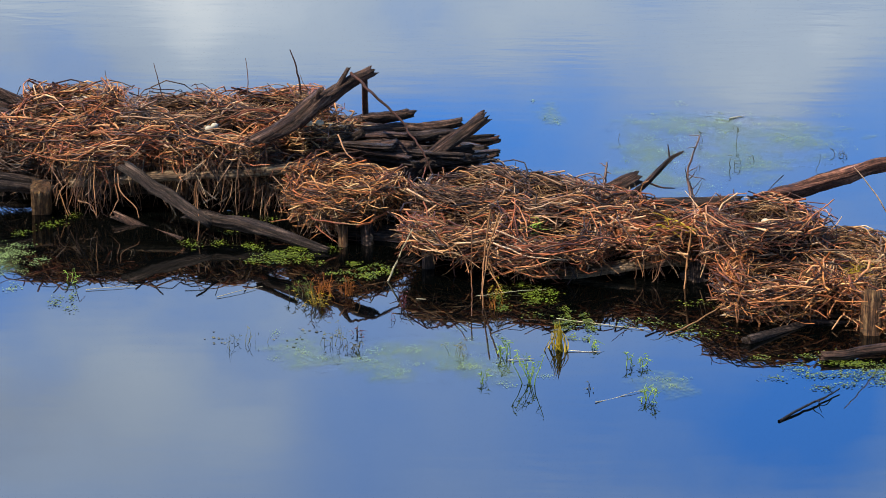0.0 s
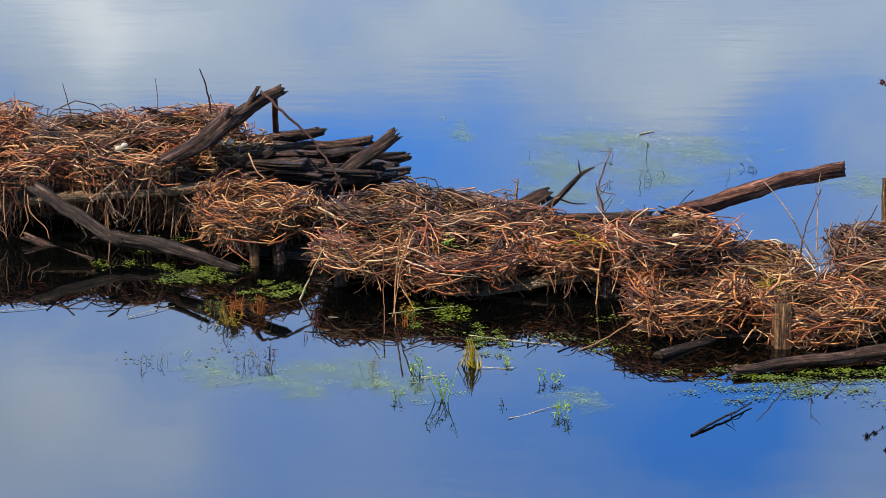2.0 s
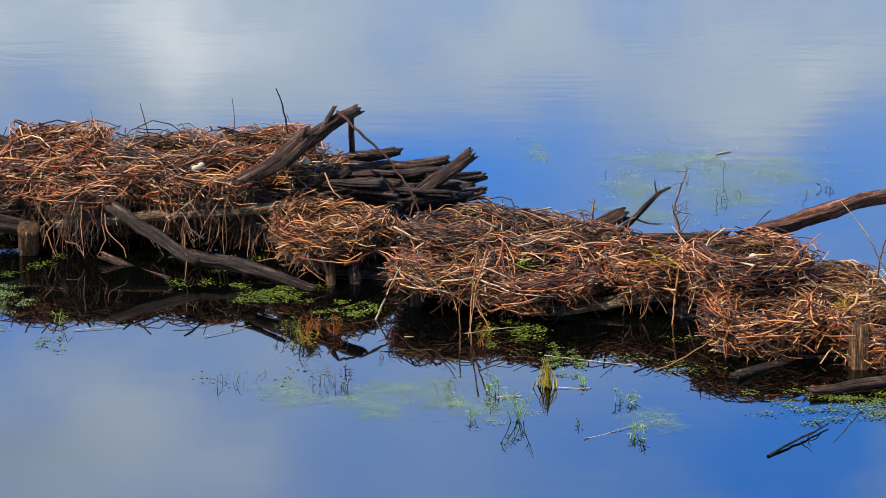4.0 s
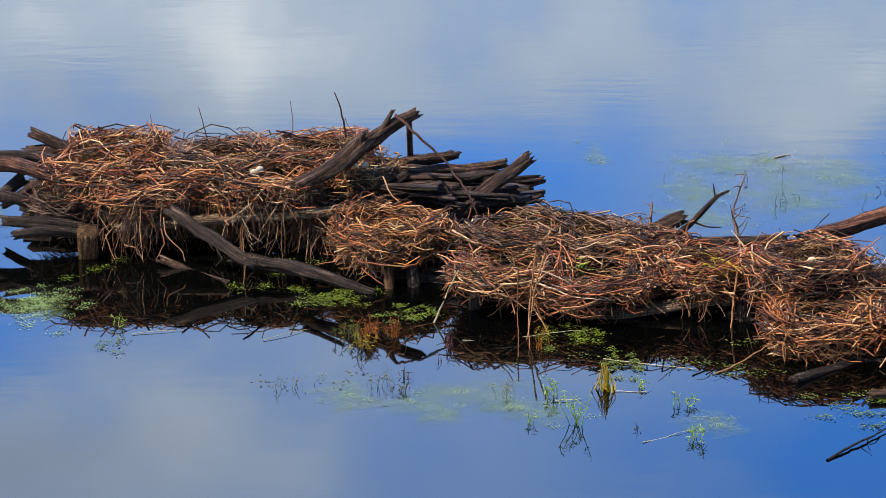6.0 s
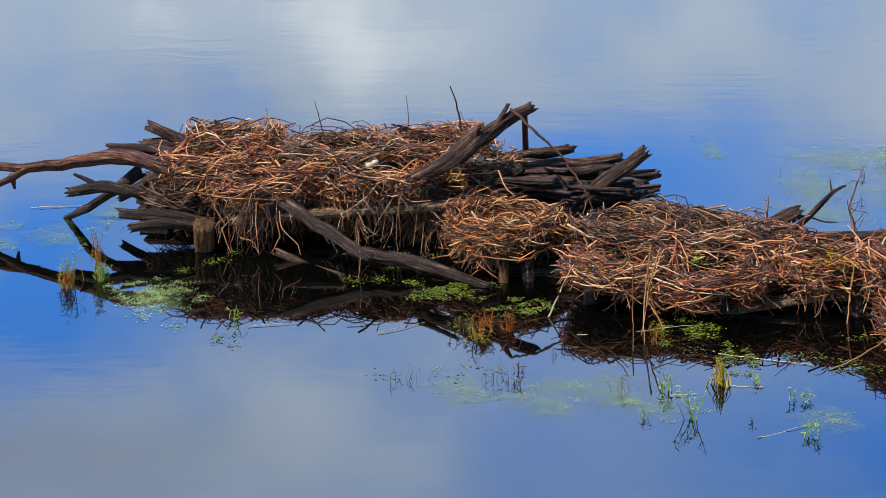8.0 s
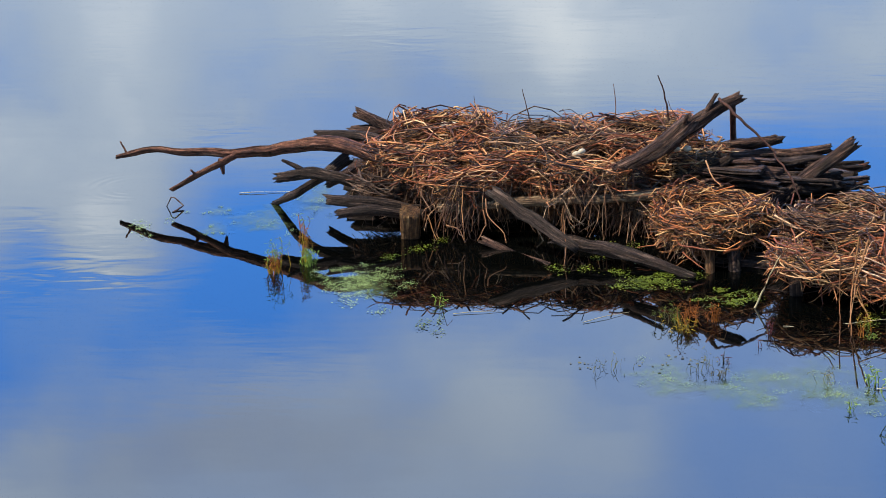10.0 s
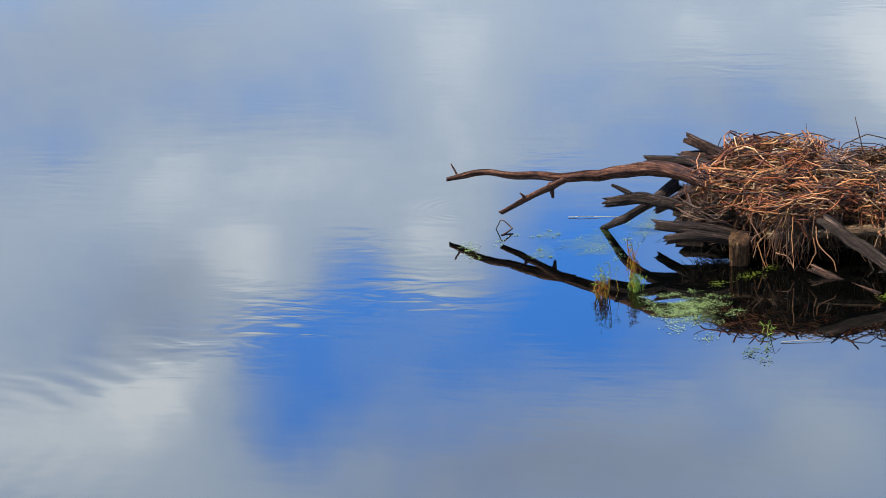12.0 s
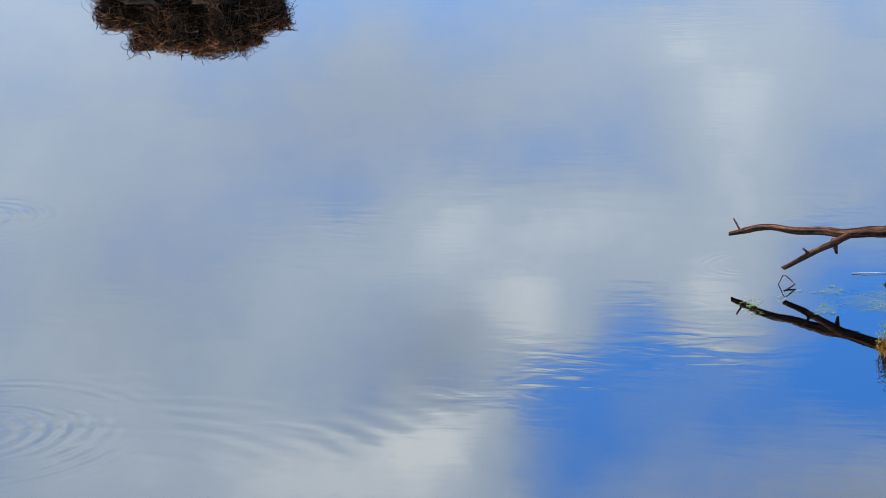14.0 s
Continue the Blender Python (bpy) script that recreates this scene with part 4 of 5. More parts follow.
# ---- the long row of nests beyond ----
nest((0.148, 19.300, 0.278), 0.37, 0.1, "wide stick nest low over the water", RED, 2200, 21, fringe=70, front=0.1)
nest((0.703, 19.150, 0.238), 0.4, 0.08, "wide stick nest low over the water", (STRAW_RED, STRAW_BROWN), 2300, 22, fringe=60, front=0.05)
nest((0.213, 19.900, 0.369), 0.36, 0.28, "red-brown stick nest in the row", BROWN, 1800, 23)
nest((0.728, 19.850, 0.338), 0.4, 0.16, "red-brown stick nest in the row", BROWN, 1900, 24)
nest((1.130, 19.600, 0.304), 0.3, 0.16, "tangled dark stick nest in the row", RED, 1500, 25)
nest((1.514, 19.250, 0.303), 0.33, 0.09, "stick nest with yellow stems on its rim", (STRAW_RED, STRAW_TAN), 2000, 26, fringe=90, front=0.5)
nest((2.133, 18.950, 0.414), 0.38, 0.34, "tall dark stick nest holding an egg", (STRAW_RED, STRAW_BROWN), 2300, 27, fringe=90, front=0.5)
nest((2.188, 18.300, 0.213), 0.35, 0.21, "orange-brown stick nest close to the water", ORANGE, 2200, 28, fringe=60, front=0.2)
nest((2.709, 18.850, 0.214), 0.36, 0.28, "pale straw nest between two others", (STRAW_TAN, STRAW_RED), 2000, 29)
nest((2.982, 18.120, 0.177), 0.35, 0.26, "red-brown stick nest behind a squared post", ORANGE, 2000, 30, fringe=90, front=0.5)
nest((3.486, 18.470, 0.185), 0.38, 0.3, "red-brown stick nest heaped on timbers", RED, 2000, 31, fringe=90, front=0.5)
nest((3.669, 19.300, 0.230), 0.36, 0.3, "dark stick nest beside a round post", BROWN, 1800, 32)
nest((4.076, 18.770, 0.165), 0.42, 0.34, "red-brown stick nest heaped on timbers", RED, 1800, 33)

for e in ((-2.768, 21.500, 0.619), (-2.703, 21.500, 0.619), (-0.986, 20.900, 0.588), (-0.903, 20.900, 0.591), (-1.707, 20.750, 0.586), (-1.668, 20.780, 0.599), (2.165, 18.900, 0.425)):
    egg((e[0], e[1], e[2] - 0.012), e[0] * 7)

# wood among the right-hand row
log("driftwood_log", [(2.212, 19.600, 0.361), (2.558, 19.700, 0.431), (2.986, 19.800, 0.531), (3.446, 19.900, 0.619)], (0.05, 0.052, 0.05, 0.044), BARK_RED, "thick red-brown log leaning out behind the nests", rough=0.4, jag=0.15)
log("driftwood_log", [(1.096, 20.100, 0.249), (1.217, 20.100, 0.310), (1.369, 20.100, 0.380)], (0.04, 0.045, 0.04), BARK, "dark broken log end among the nests")
log("driftwood_log", [(1.194, 19.700, 0.280), (1.417, 19.800, 0.414), (1.601, 19.900, 0.590), (1.680, 19.900, 0.627)], (0.024, 0.02, 0.015, 0.009), BARK, "forked dark limb standing out of the nests", "branch", stubs=(([(1.593, 19.900, 0.578), (1.576, 19.900, 0.676)], 0.008), ([(1.36, 19.78, 0.37), (1.22, 19.76, 0.36), (1.08, 19.74, 0.325)], 0.011), ([(1.44, 19.81, 0.43), (1.53, 19.78, 0.4), (1.62, 19.76, 0.405)], 0.007)))
log("driftwood_log", [(1.471, 19.700, 0.310), (1.748, 19.700, 0.308), (2.054, 19.600, 0.350)], (0.035, 0.04, 0.035), CHARRED, "dark log behind the nest rims")
log("driftwood_log", [(1.922, 18.000, -0.043), (2.170, 18.100, 0.037), (2.441, 18.200, 0.029)], (0.04, 0.045, 0.04), BARK, "dark log wedged under a nest")
log("driftwood_log", [(1.933, 17.587, 0.020), (2.344, 18.000, -0.020), (2.713, 18.000, -0.044)], (0.03, 0.04, 0.04), CHARRED, "dark log wedged under a nest")
log("driftwood_log", [(2.363, 17.236, 0.030), (2.869, 17.356, 0.050), (3.492, 17.491, 0.080), (3.830, 17.532, 0.100)], (0.022, 0.032, 0.042, 0.045), BARK, "long grey log afloat below the nests", rough=0.5)
log("driftwood_log", [(2.868, 18.050, -0.062), (3.245, 18.100, -0.025), (3.821, 18.200, -0.006)], (0.045, 0.05, 0.05), CHARRED, "blackened log under the nests")

# thin branches and upright twigs
branch("branch", [(-0.673, 20.900, 0.957), (-0.471, 20.650, 0.834), (-0.295, 20.500, 0.698), (-0.153, 20.300, 0.524), (-0.058, 20.200, 0.341)], 0.012, "thin red-brown branch slanting down across the logs", 0, BARK_RED, 1)
branch("branch", [(1.740, 19.800, 0.328), (1.714, 19.900, 0.507), (1.807, 20.000, 0.718)], 0.011, "thin twiggy upright branch among the nests", 7, None, 2)
branch("branch", [(1.723, 19.900, 0.424), (1.777, 19.800, 0.287)], 0.008, "thin twig among the nests", 3, None, 12)
branch("branch", [(1.156, 20.300, 0.284), (1.177, 20.400, 0.416)], 0.014, "short broken twig stub", 4, None, 3)
branch("bare_twig", [(-2.100, 21.580, 0.520), (-2.182, 21.600, 0.862)], 0.006, "thin bare twig standing up from a nest", 0, None, 4)
branch("bare_twig", [(-1.470, 21.650, 0.520), (-1.495, 21.700, 0.876)], 0.005, "thin bare twig standing up from a nest", 0, None, 5)
branch("bare_twig", [(-1.066, 21.500, 0.635), (-1.104, 21.500, 0.842), (-1.148, 21.500, 0.990)], 0.009, "red-brown bare twig standing up from a nest", 0, BARK_RED, 6)
branch("bare_twig", [(2.986, 18.800, 0.286), (3.035, 18.800, 0.523), (3.110, 18.800, 0.758)], 0.007, "thin dark twig standing up from a nest", 3, None, 7)
branch("bare_twig", [(3.099, 18.800, 0.325), (3.089, 18.800, 0.601), (3.105, 18.800, 0.875)], 0.005, "orange stem standing up from a nest", 2, TWIG, 9)
branch("bare_twig", [(3.122, 18.800, 0.225), (2.923, 18.700, 0.573), (2.714, 18.700, 0.848)], 0.007, "orange stem standing up from a nest", 0, TWIG, 10)
branch("bare_twig", [(3.340, 19.200, 0.223), (3.382, 19.200, 0.343), (3.465, 19.200, 0.504)], 0.005, "pale stem standing up from a nest", 0, TWIG, 11)

# ---- an islet with more nests, seen only in its mirror image from some bearings ----
islet = (-15.633, 34.400, 0.311)
for i, (dx, dy, top, wide, tone) in enumerate(((-1.0, 0.1, 0.45, 0.26, RED), (-0.58, 0.3, 0.78, 0.34, RED), (-0.14, 0.1, 0.72, 0.36, ORANGE), (0.26, 0.35, 0.84, 0.34, RED), (0.62, 0.1, 0.7, 0.32, RED), (0.98, 0.2, 0.5, 0.3, ORANGE))):
    nest((islet[0] + dx, 34.4 + dy, top), wide, top, "dark stick nest on a far islet", tone, 1300, 41 + i, twigs=60, fringe=160)
for i, (dx, turn) in enumerate(((-0.75, -0.3), (-0.3, 0.2), (0.25, -0.15), (0.7, 0.3))):
    at = Vector((islet[0] + dx, 34.3, 0.06))
    log("driftwood_log", [tuple(at - Vector((0.45, turn * 0.45, 0))), tuple(at), tuple(at + Vector((0.45, turn * 0.45, 0.04)))], (0.07, 0.08, 0.06), CHARRED, "dark waterlogged timber under far nests", "log", "timbers under the nests", sides=9)

# ---- floating weed ----
GREEN = "bright green duckweed mat floating on dark water"
weed_patch("duckweed", (-1.089, 19.491, 0.000), 0.34, 0.30, 1500, DUCKWEED, GREEN, 51, clump=0.22)
weed_patch("duckweed", (-0.561, 19.085, 0.000), 0.24, 0.24, 800, DUCKWEED, GREEN, 52, clump=0.22)
weed_patch("duckweed", (-2.784, 20.086, 0.000), 0.2, 0.3, 220, DUCKWEED, GREEN, 53)
weed_patch("duckweed", (-1.581, 19.902, 0.000), 0.22, 0.25, 200, DUCKWEED, GREEN, 54)
weed_patch("duckweed", (-1.425, 20.496, 0.000), 0.25, 0.3, 160, DUCKWEED, GREEN, 66)
weed_patch("duckweed", (0.583, 18.506, 0.000), 0.26, 0.40, 900, DUCKWEED, GREEN, 55, clump=0.22)
weed_patch("duckweed", (0.846, 17.889, 0.000), 0.20, 0.24, 500, DUCKWEED, GREEN, 56, clump=0.22)
weed_patch("duckweed", (1.282, 18.029, 0.000), 0.5, 0.3, 260, DUCKWEED, GREEN, 57)
weed_patch("duckweed", (1.743, 17.905, 0.000), 0.4, 0.2, 160, DUCKWEED, GREEN, 58)
weed_patch("duckweed", (2.580, 17.059, 0.000), 0.5, 0.3, 1700, DUCKWEED, GREEN, 59, clump=0.2)
weed_patch("duckweed", (3.026, 17.214, -0.000), 0.55, 0.25, 1200, DUCKWEED, GREEN, 60, clump=0.2)
weed_patch("duckweed", (3.491, 16.860, -0.000), 0.35, 0.5, 900, DUCKWEED, GREEN, 61)
weed_patch("duckweed", (-2.443, 18.360, 0.000), 0.16, 0.3, 140, DUCKWEED, GREEN, 62)
weed_patch("algae", (-3.151, 19.433, 0.000), 0.3, 0.35, 2600, PALE_WEED, "pale green algae spread on the water", 63, (0.0022, 0.0055), 0.003, clump=0.2)
algae_skin((-3.1, 19.35, 0.0), 0.34, 0.42, "pale green algae film on the water", 67)
weed_patch("algae", (-2.998, 19.066, 0.000), 0.2, 0.35, 260, PALE_WEED, "pale green algae spread on the water", 64, (0.0030, 0.0075), 0.003)
weed_patch("algae", (-4.903, 20.828, 0.000), 0.18, 0.4, 260, PALE_WEED, "yellow-green algae under the perch", 65, (0.0025, 0.006), 0.003)
FAINT = "thin pale weed just under the surface"
algae_skin((-4.480, 21.203, 0.000), 0.17, 0.21, FAINT, 70)
weed_patch("water_weed", (-4.480, 21.203, 0.000), 0.16, 0.2, 257, FAINT_WEED, FAINT, 70, (0.0016, 0.0038), 0.001, clump=0.16)
algae_skin((-4.427, 20.708, 0.000), 0.16, 0.26, FAINT, 71)
weed_patch("water_weed", (-4.427, 20.708, 0.000), 0.15, 0.25, 257, FAINT_WEED, FAINT, 71, (0.0016, 0.0038), 0.001, clump=0.16)
algae_skin((-4.092, 20.984, 0.000), 0.32, 0.53, FAINT, 72)
weed_patch("water_weed", (-4.092, 20.984, 0.000), 0.3, 0.5, 435, FAINT_WEED, FAINT, 72, (0.0016, 0.0038), 0.001, clump=0.16)
algae_skin((-3.778, 21.572, 0.000), 0.21, 0.64, FAINT, 73)
weed_patch("water_weed", (-3.778, 21.572, 0.000), 0.2, 0.6, 396, FAINT_WEED, FAINT, 73, (0.0016, 0.0038), 0.001, clump=0.16)
algae_skin((-0.385, 17.202, -0.000), 0.42, 0.53, FAINT, 74)
weed_patch("water_weed", (-0.385, 17.202, -0.000), 0.4, 0.5, 336, FAINT_WEED, FAINT, 74, (0.0016, 0.0038), 0.001, clump=0.16)
algae_skin((-0.000, 17.403, 0.000), 0.53, 0.53, FAINT, 75)
weed_patch("water_weed", (-0.000, 17.403, 0.000), 0.5, 0.5, 514, PALE_WEED, FAINT, 75, (0.0016, 0.0038), 0.001, clump=0.16)
algae_skin((-0.883, 17.433, 0.000), 0.32, 0.53, FAINT, 76)
weed_patch("water_weed", (-0.883, 17.433, 0.000), 0.3, 0.5, 237, FAINT_WEED, FAINT, 76, (0.0016, 0.0038), 0.001, clump=0.16)
algae_skin((0.311, 17.073, 0.000), 0.42, 0.32, FAINT, 77)
weed_patch("water_weed", (0.311, 17.073, 0.000), 0.4, 0.3, 297, PALE_WEED, FAINT, 77, (0.0016, 0.0038), 0.001, clump=0.16)
algae_skin((1.373, 16.829, 0.000), 0.32, 0.32, FAINT, 78)
weed_patch("water_weed", (1.373, 16.829, 0.000), 0.3, 0.3, 217, PALE_WEED, FAINT, 78, (0.0016, 0.0038), 0.001, clump=0.16)
weed_patch("water_weed", (-0.748, 17.593, 0.000), 0.4, 0.4, 40, STEM_DARK, "scattered dark leaf scraps on the water", 79, (0.0056, 0.0140), 0.001)
REAR = "thin yellow-green weed drifting on open water"
algae_skin((1.854, 23.087, 0.000), 0.53, 0.59, REAR, 80)
weed_patch("water_weed", (1.854, 23.087, 0.000), 0.5, 0.55, 831, PALE_WEED, REAR, 80, (0.0016, 0.0038), 0.001, clump=0.16)
algae_skin((2.228, 23.148, 0.000), 0.37, 0.42, REAR, 81)
weed_patch("water_weed", (2.228, 23.148, 0.000), 0.35, 0.4, 514, PALE_WEED, REAR, 81, (0.0016, 0.0038), 0.001, clump=0.16)
algae_skin((2.822, 22.695, 0.000), 0.64, 0.85, REAR, 82)
weed_patch("water_weed", (2.822, 22.695, 0.000), 0.6, 0.8, 1029, PALE_WEED, REAR, 82, (0.0016, 0.0038), 0.001, clump=0.16)
algae_skin((1.617, 22.332, 0.000), 0.42, 0.75, REAR, 83)
weed_patch("water_weed", (1.617, 22.332, 0.000), 0.4, 0.7, 475, FAINT_WEED, REAR, 83, (0.0016, 0.0038), 0.001, clump=0.16)
algae_skin((2.349, 22.053, 0.000), 0.64, 1.27, REAR, 84)
weed_patch("water_weed", (2.349, 22.053, 0.000), 0.6, 1.2, 594, FAINT_WEED, REAR, 84, (0.0016, 0.0038), 0.001, clump=0.16)
algae_skin((1.608, 21.582, 0.000), 0.53, 0.95, REAR, 85)
weed_patch("water_weed", (1.608, 21.582, 0.000), 0.5, 0.9, 435, FAINT_WEED, REAR, 85, (0.0016, 0.0038), 0.001, clump=0.16)
algae_skin((0.879, 23.402, 0.000), 0.17, 0.53, REAR, 86)
weed_patch("water_weed", (0.879, 23.402, 0.000), 0.16, 0.5, 217, FAINT_WEED, REAR, 86, (0.0016, 0.0038), 0.001, clump=0.16)
algae_skin((3.911, 21.657, 0.000), 0.42, 0.64, REAR, 87)
weed_patch("water_weed", (3.911, 21.657, 0.000), 0.4, 0.6, 316, FAINT_WEED, REAR, 87, (0.0016, 0.0038), 0.001, clump=0.16)

# ---- upright water plants ----
SP = "fresh green sprout standing in still water"
sprout((0.523, 16.838, 0.000), 0.2, 0.05, 7, SPROUT, SPROUT, SP, 90, 7)
sprout((0.376, 17.304, 0.000), 0.11, 0.05, 6, SPROUT, SPROUT, SP, 91, 8)
sprout((0.252, 16.847, -0.000), 0.07, 0.03, 4, SPROUT, SPROUT, SP, 92, 3)
sprout((1.180, 17.149, -0.000), 0.08, 0.04, 5, SPROUT, SPROUT, SP, 93, 8)
sprout((1.230, 16.512, 0.000), 0.1, 0.05, 5, SPROUT, SPROUT, SP, 94, 8)
sprout((0.953, 17.502, 0.000), 0.05, 0.03, 3, SPROUT, SPROUT, SP, 95, 5)
sprout((0.893, 16.744, 0.000), 0.05, 0.01, 2, STEM_DARK, STEM_DARK, "dark stub of a stem in the water", 96, 2)
sprout((0.710, 17.466, 0.000), 0.21, 0.13, 26, WEED_YELLOW, WEED_YELLOW, "wilted yellow weed tuft in the water", 97, 0, "yellow_weed", 0.014, 2.2, 0.06, 4.0)
sprout((0.063, 17.347, 0.000), 0.1, 0.14, 8, OLIVE, OLIVE, "sparse olive stems with leaf scraps", 98, 4, "water_weed_stems", 0.009, 0.7)
sprout((-0.669, 17.590, 0.000), 0.12, 0.2, 11, OLIVE, OLIVE, "thin olive rushes in still water", 99, 2, "rush", 0.01, 0.7)
sprout((-0.565, 17.422, 0.000), 0.06, 0.12, 6, STEM_DARK, STEM_DARK, "thin dark stems in still water", 100, 3, "rush")
sprout((-1.261, 17.555, 0.000), 0.1, 0.18, 9, OLIVE, OLIVE, "row of short olive stems in the water", 101, 1, "rush", 0.01, 0.8)
sprout((-0.553, 17.753, 0.000), 0.06, 0.02, 3, BUD_RED, STEM_DARK, "reddish stem stub in the water", 102, 3, "rush")
sprout((-0.788, 18.518, 0.000), 0.15, 0.12, 11, WEED_ORANGE, WEED_ORANGE, "rusty orange weed clump at the water's edge", 103, 9, "orange_weed", 0.0095, 1.0, 0.14)
sprout((-0.830, 18.339, -0.000), 0.09, 0.2, 11, WEED_YELLOW, STEM_DARK, "yellow-green weed clump at the water's edge", 104, 9, "yellow_weed", 0.0095, 1.0, 0.15)
sprout((-0.633, 18.573, 0.000), 0.12, 0.05, 11, WEED_ORANGE, WEED_ORANGE, "small rusty weed in the water", 105, 9, "orange_weed", 0.0095, 1.0, 0.12)
sprout((-0.914, 18.583, 0.000), 0.09, 0.18, 11, DUCKWEED, STEM_DARK, "green weed clump at the water's edge", 114, 9, "green_weed", 0.0095, 1.0, 0.15)
sprout((-0.260, 18.320, 0.000), 0.1, 0.025, 4, BUD_RED, BUD_RED, "dark red reed bud in the water", 106, 3, "reed_bud", 0.008, 1.6, 0.08)
sprout((-0.327, 18.053, 0.000), 0.05, 0.012, 3, BUD_RED, BUD_RED, "dark red reed bud in the water", 107, 3, "reed_bud", 0.008, 1.6, 0.08)
sprout((0.343, 18.300, 0.000), 0.18, 0.05, 7, WEED_YELLOW, WEED_ORANGE, "rusty weed hanging at the nest's edge", 108, 6, "orange_weed", 0.009, 1.3, 0.1)
sprout((-3.584, 19.868, 0.000), 0.3, 0.05, 14, WEED_ORANGE, WEED_YELLOW, "rust-red water weed with green foot", 109, 12, "orange_weed", 0.0085, 1.2, 0.07)
sprout((-3.545, 19.785, 0.000), 0.13, 0.08, 14, SPROUT, SPROUT, "green water weed tuft", 125, 12, "green_weed", 0.0085, 1.0, 0.12)
sprout((-3.761, 20.680, 0.000), 0.14, 0.02, 3, SPROUT, WEED_ORANGE, "slender rusty stem in the water", 115, 4, "orange_weed", 0.012)
sprout((-3.757, 19.617, 0.000), 0.24, 0.1, 14, SPROUT, WEED_YELLOW, "shaggy yellow-green water weed", 110, 12, "yellow_weed", 0.0085, 1.2, 0.1)
sprout((-3.760, 19.590, 0.000), 0.13, 0.08, 14, WEED_ORANGE, WEED_ORANGE, "rusty water weed tuft", 126, 12, "orange_weed", 0.0085, 1.2, 0.1)
sprout((-2.507, 18.854, -0.000), 0.1, 0.02, 3, SPROUT, SPROUT, "green stub standing in duckweed", 111, 4, "green_weed", 0.014)
sprout((3.262, 16.462, 0.000), 0.14, 0.08, 7, SPROUT, WEED_YELLOW, "yellow-green weed at the water's edge", 112, 7, "green_weed", 0.016)
sprout((2.338, 22.534, 0.000), 0.2, 0.02, 1, STEM_DARK, STEM_DARK, "thin dark stalk with a seed head", 116, 6, "rush", 0.014)
sprout((2.280, 21.805, 0.000), 0.1, 0.08, 3, STEM_DARK, STEM_DARK, "thin dark stems standing in open water", 117, 3, "rush")
sprout((2.387, 21.951, 0.000), 0.06, 0.02, 2, STEM_DARK, STEM_DARK, "thin dark stems standing in open water", 118, 2, "rush")
sprout((2.858, 21.704, 0.000), 0.13, 0.01, 1, STEM_DARK, STEM_DARK, "thin dark stem standing in open water", 119, 0, "rush")
sprout((1.417, 22.564, 0.000), 0.09, 0.01, 1, STEM_DARK, STEM_DARK, "thin dark stem standing in open water", 120, 0, "rush")
sprout((2.046, 22.543, 0.000), 0.1, 0.02, 2, STEM_DARK, STEM_DARK, "thin dark stem standing in open water", 121, 1, "rush")
sprout((1.956, 21.701, 0.000), 0.06, 0.02, 2, STEM_DARK, STEM_DARK, "thin dark stem standing in open water", 122, 1, "rush")
sprout((3.131, 22.112, 0.000), 0.04, 0.1, 4, STEM_DARK, STEM_DARK, "dark scraps of stem in open water", 123, 3, "rush")

# red flowering twig that leans in from beyond the row
thing = branch("flower_twig", [(4.370, 19.496, 0.000), (4.260, 19.600, 0.607), (4.001, 19.600, 1.055), (3.856, 19.600, 1.217), (3.644, 19.600, 1.299)], 0.006, "slender twig with dark red flower heads", 0, BARK_RED, 61, "twig")
rng = np.random.RandomState(9)
for at in ((3.644, 19.600, 1.299), (3.693, 19.600, 1.274), (3.789, 19.600, 1.405), (3.814, 19.600, 1.369)):
    where = np.tile(np.array(at) - np.array(thing.matrix_basis.translation), (70, 1)) + rng.normal(0, 0.009, (70, 3))
    v, q = sweep(bent(rng, where, rng.normal(0, 1, (70, 3)), rng.uniform(0.006, 0.016, 70), np.zeros(70), 4), rng.uniform(0.003, 0.005, 70), 5, 0.5)
    part("flower_head", mesh_of("flower_head", v, q, BUD_RED), thing, "dark red flower head")
v, q = sweep(np.array([[tuple(Vector(p) - thing.matrix_basis.translation) for p in ((3.876, 19.600, 1.205), (3.840, 19.600, 1.297), (3.797, 19.600, 1.393))]]), [0.005], 6, 0.6)
part("stem", mesh_of("stem", v, q, BARK_RED), thing)

# ---- loose stems ----
floating_stem((-4.421, 21.698, 0.006), (-4.029, 21.747, 0.006), 0.0031, "bleached reed stem floating on the water")
floating_stem((-2.385, 18.673, 0.006), (-2.050, 18.752, 0.006), 0.0027, "bleached reed stem floating on the water", None, 2)
floating_stem((0.406, 17.243, 0.006), (0.569, 17.280, 0.006), 0.0036, "bleached reed stem floating on the water", None, 4)
floating_stem((0.734, 18.068, 0.006), (1.323, 17.841, 0.006), 0.0031, "long yellow reed stem lying on the water", None, 5)
floating_stem((0.907, 16.486, 0.006), (1.209, 16.696, 0.006), 0.0027, "bleached reed stem floating on the water", None, 6)
floating_stem((0.779, 17.425, 0.006), (0.992, 17.417, 0.006), 0.0027, "bleached reed stem floating on the water", None, 7)
floating_stem((-0.179, 18.479, 0.006), (0.686, 18.680, 0.006), 0.0027, "pale reed stem lying on the water", None, 8)
floating_stem((-1.498, 18.513, 0.006), (-1.204, 18.750, 0.006), 0.0027, "pale reed stem lying on the water", None, 9)
floating_stem((2.339, 23.251, 0.006), (2.469, 23.340, 0.006), 0.0063, "pale scrap of reed floating on open water", None, 10)
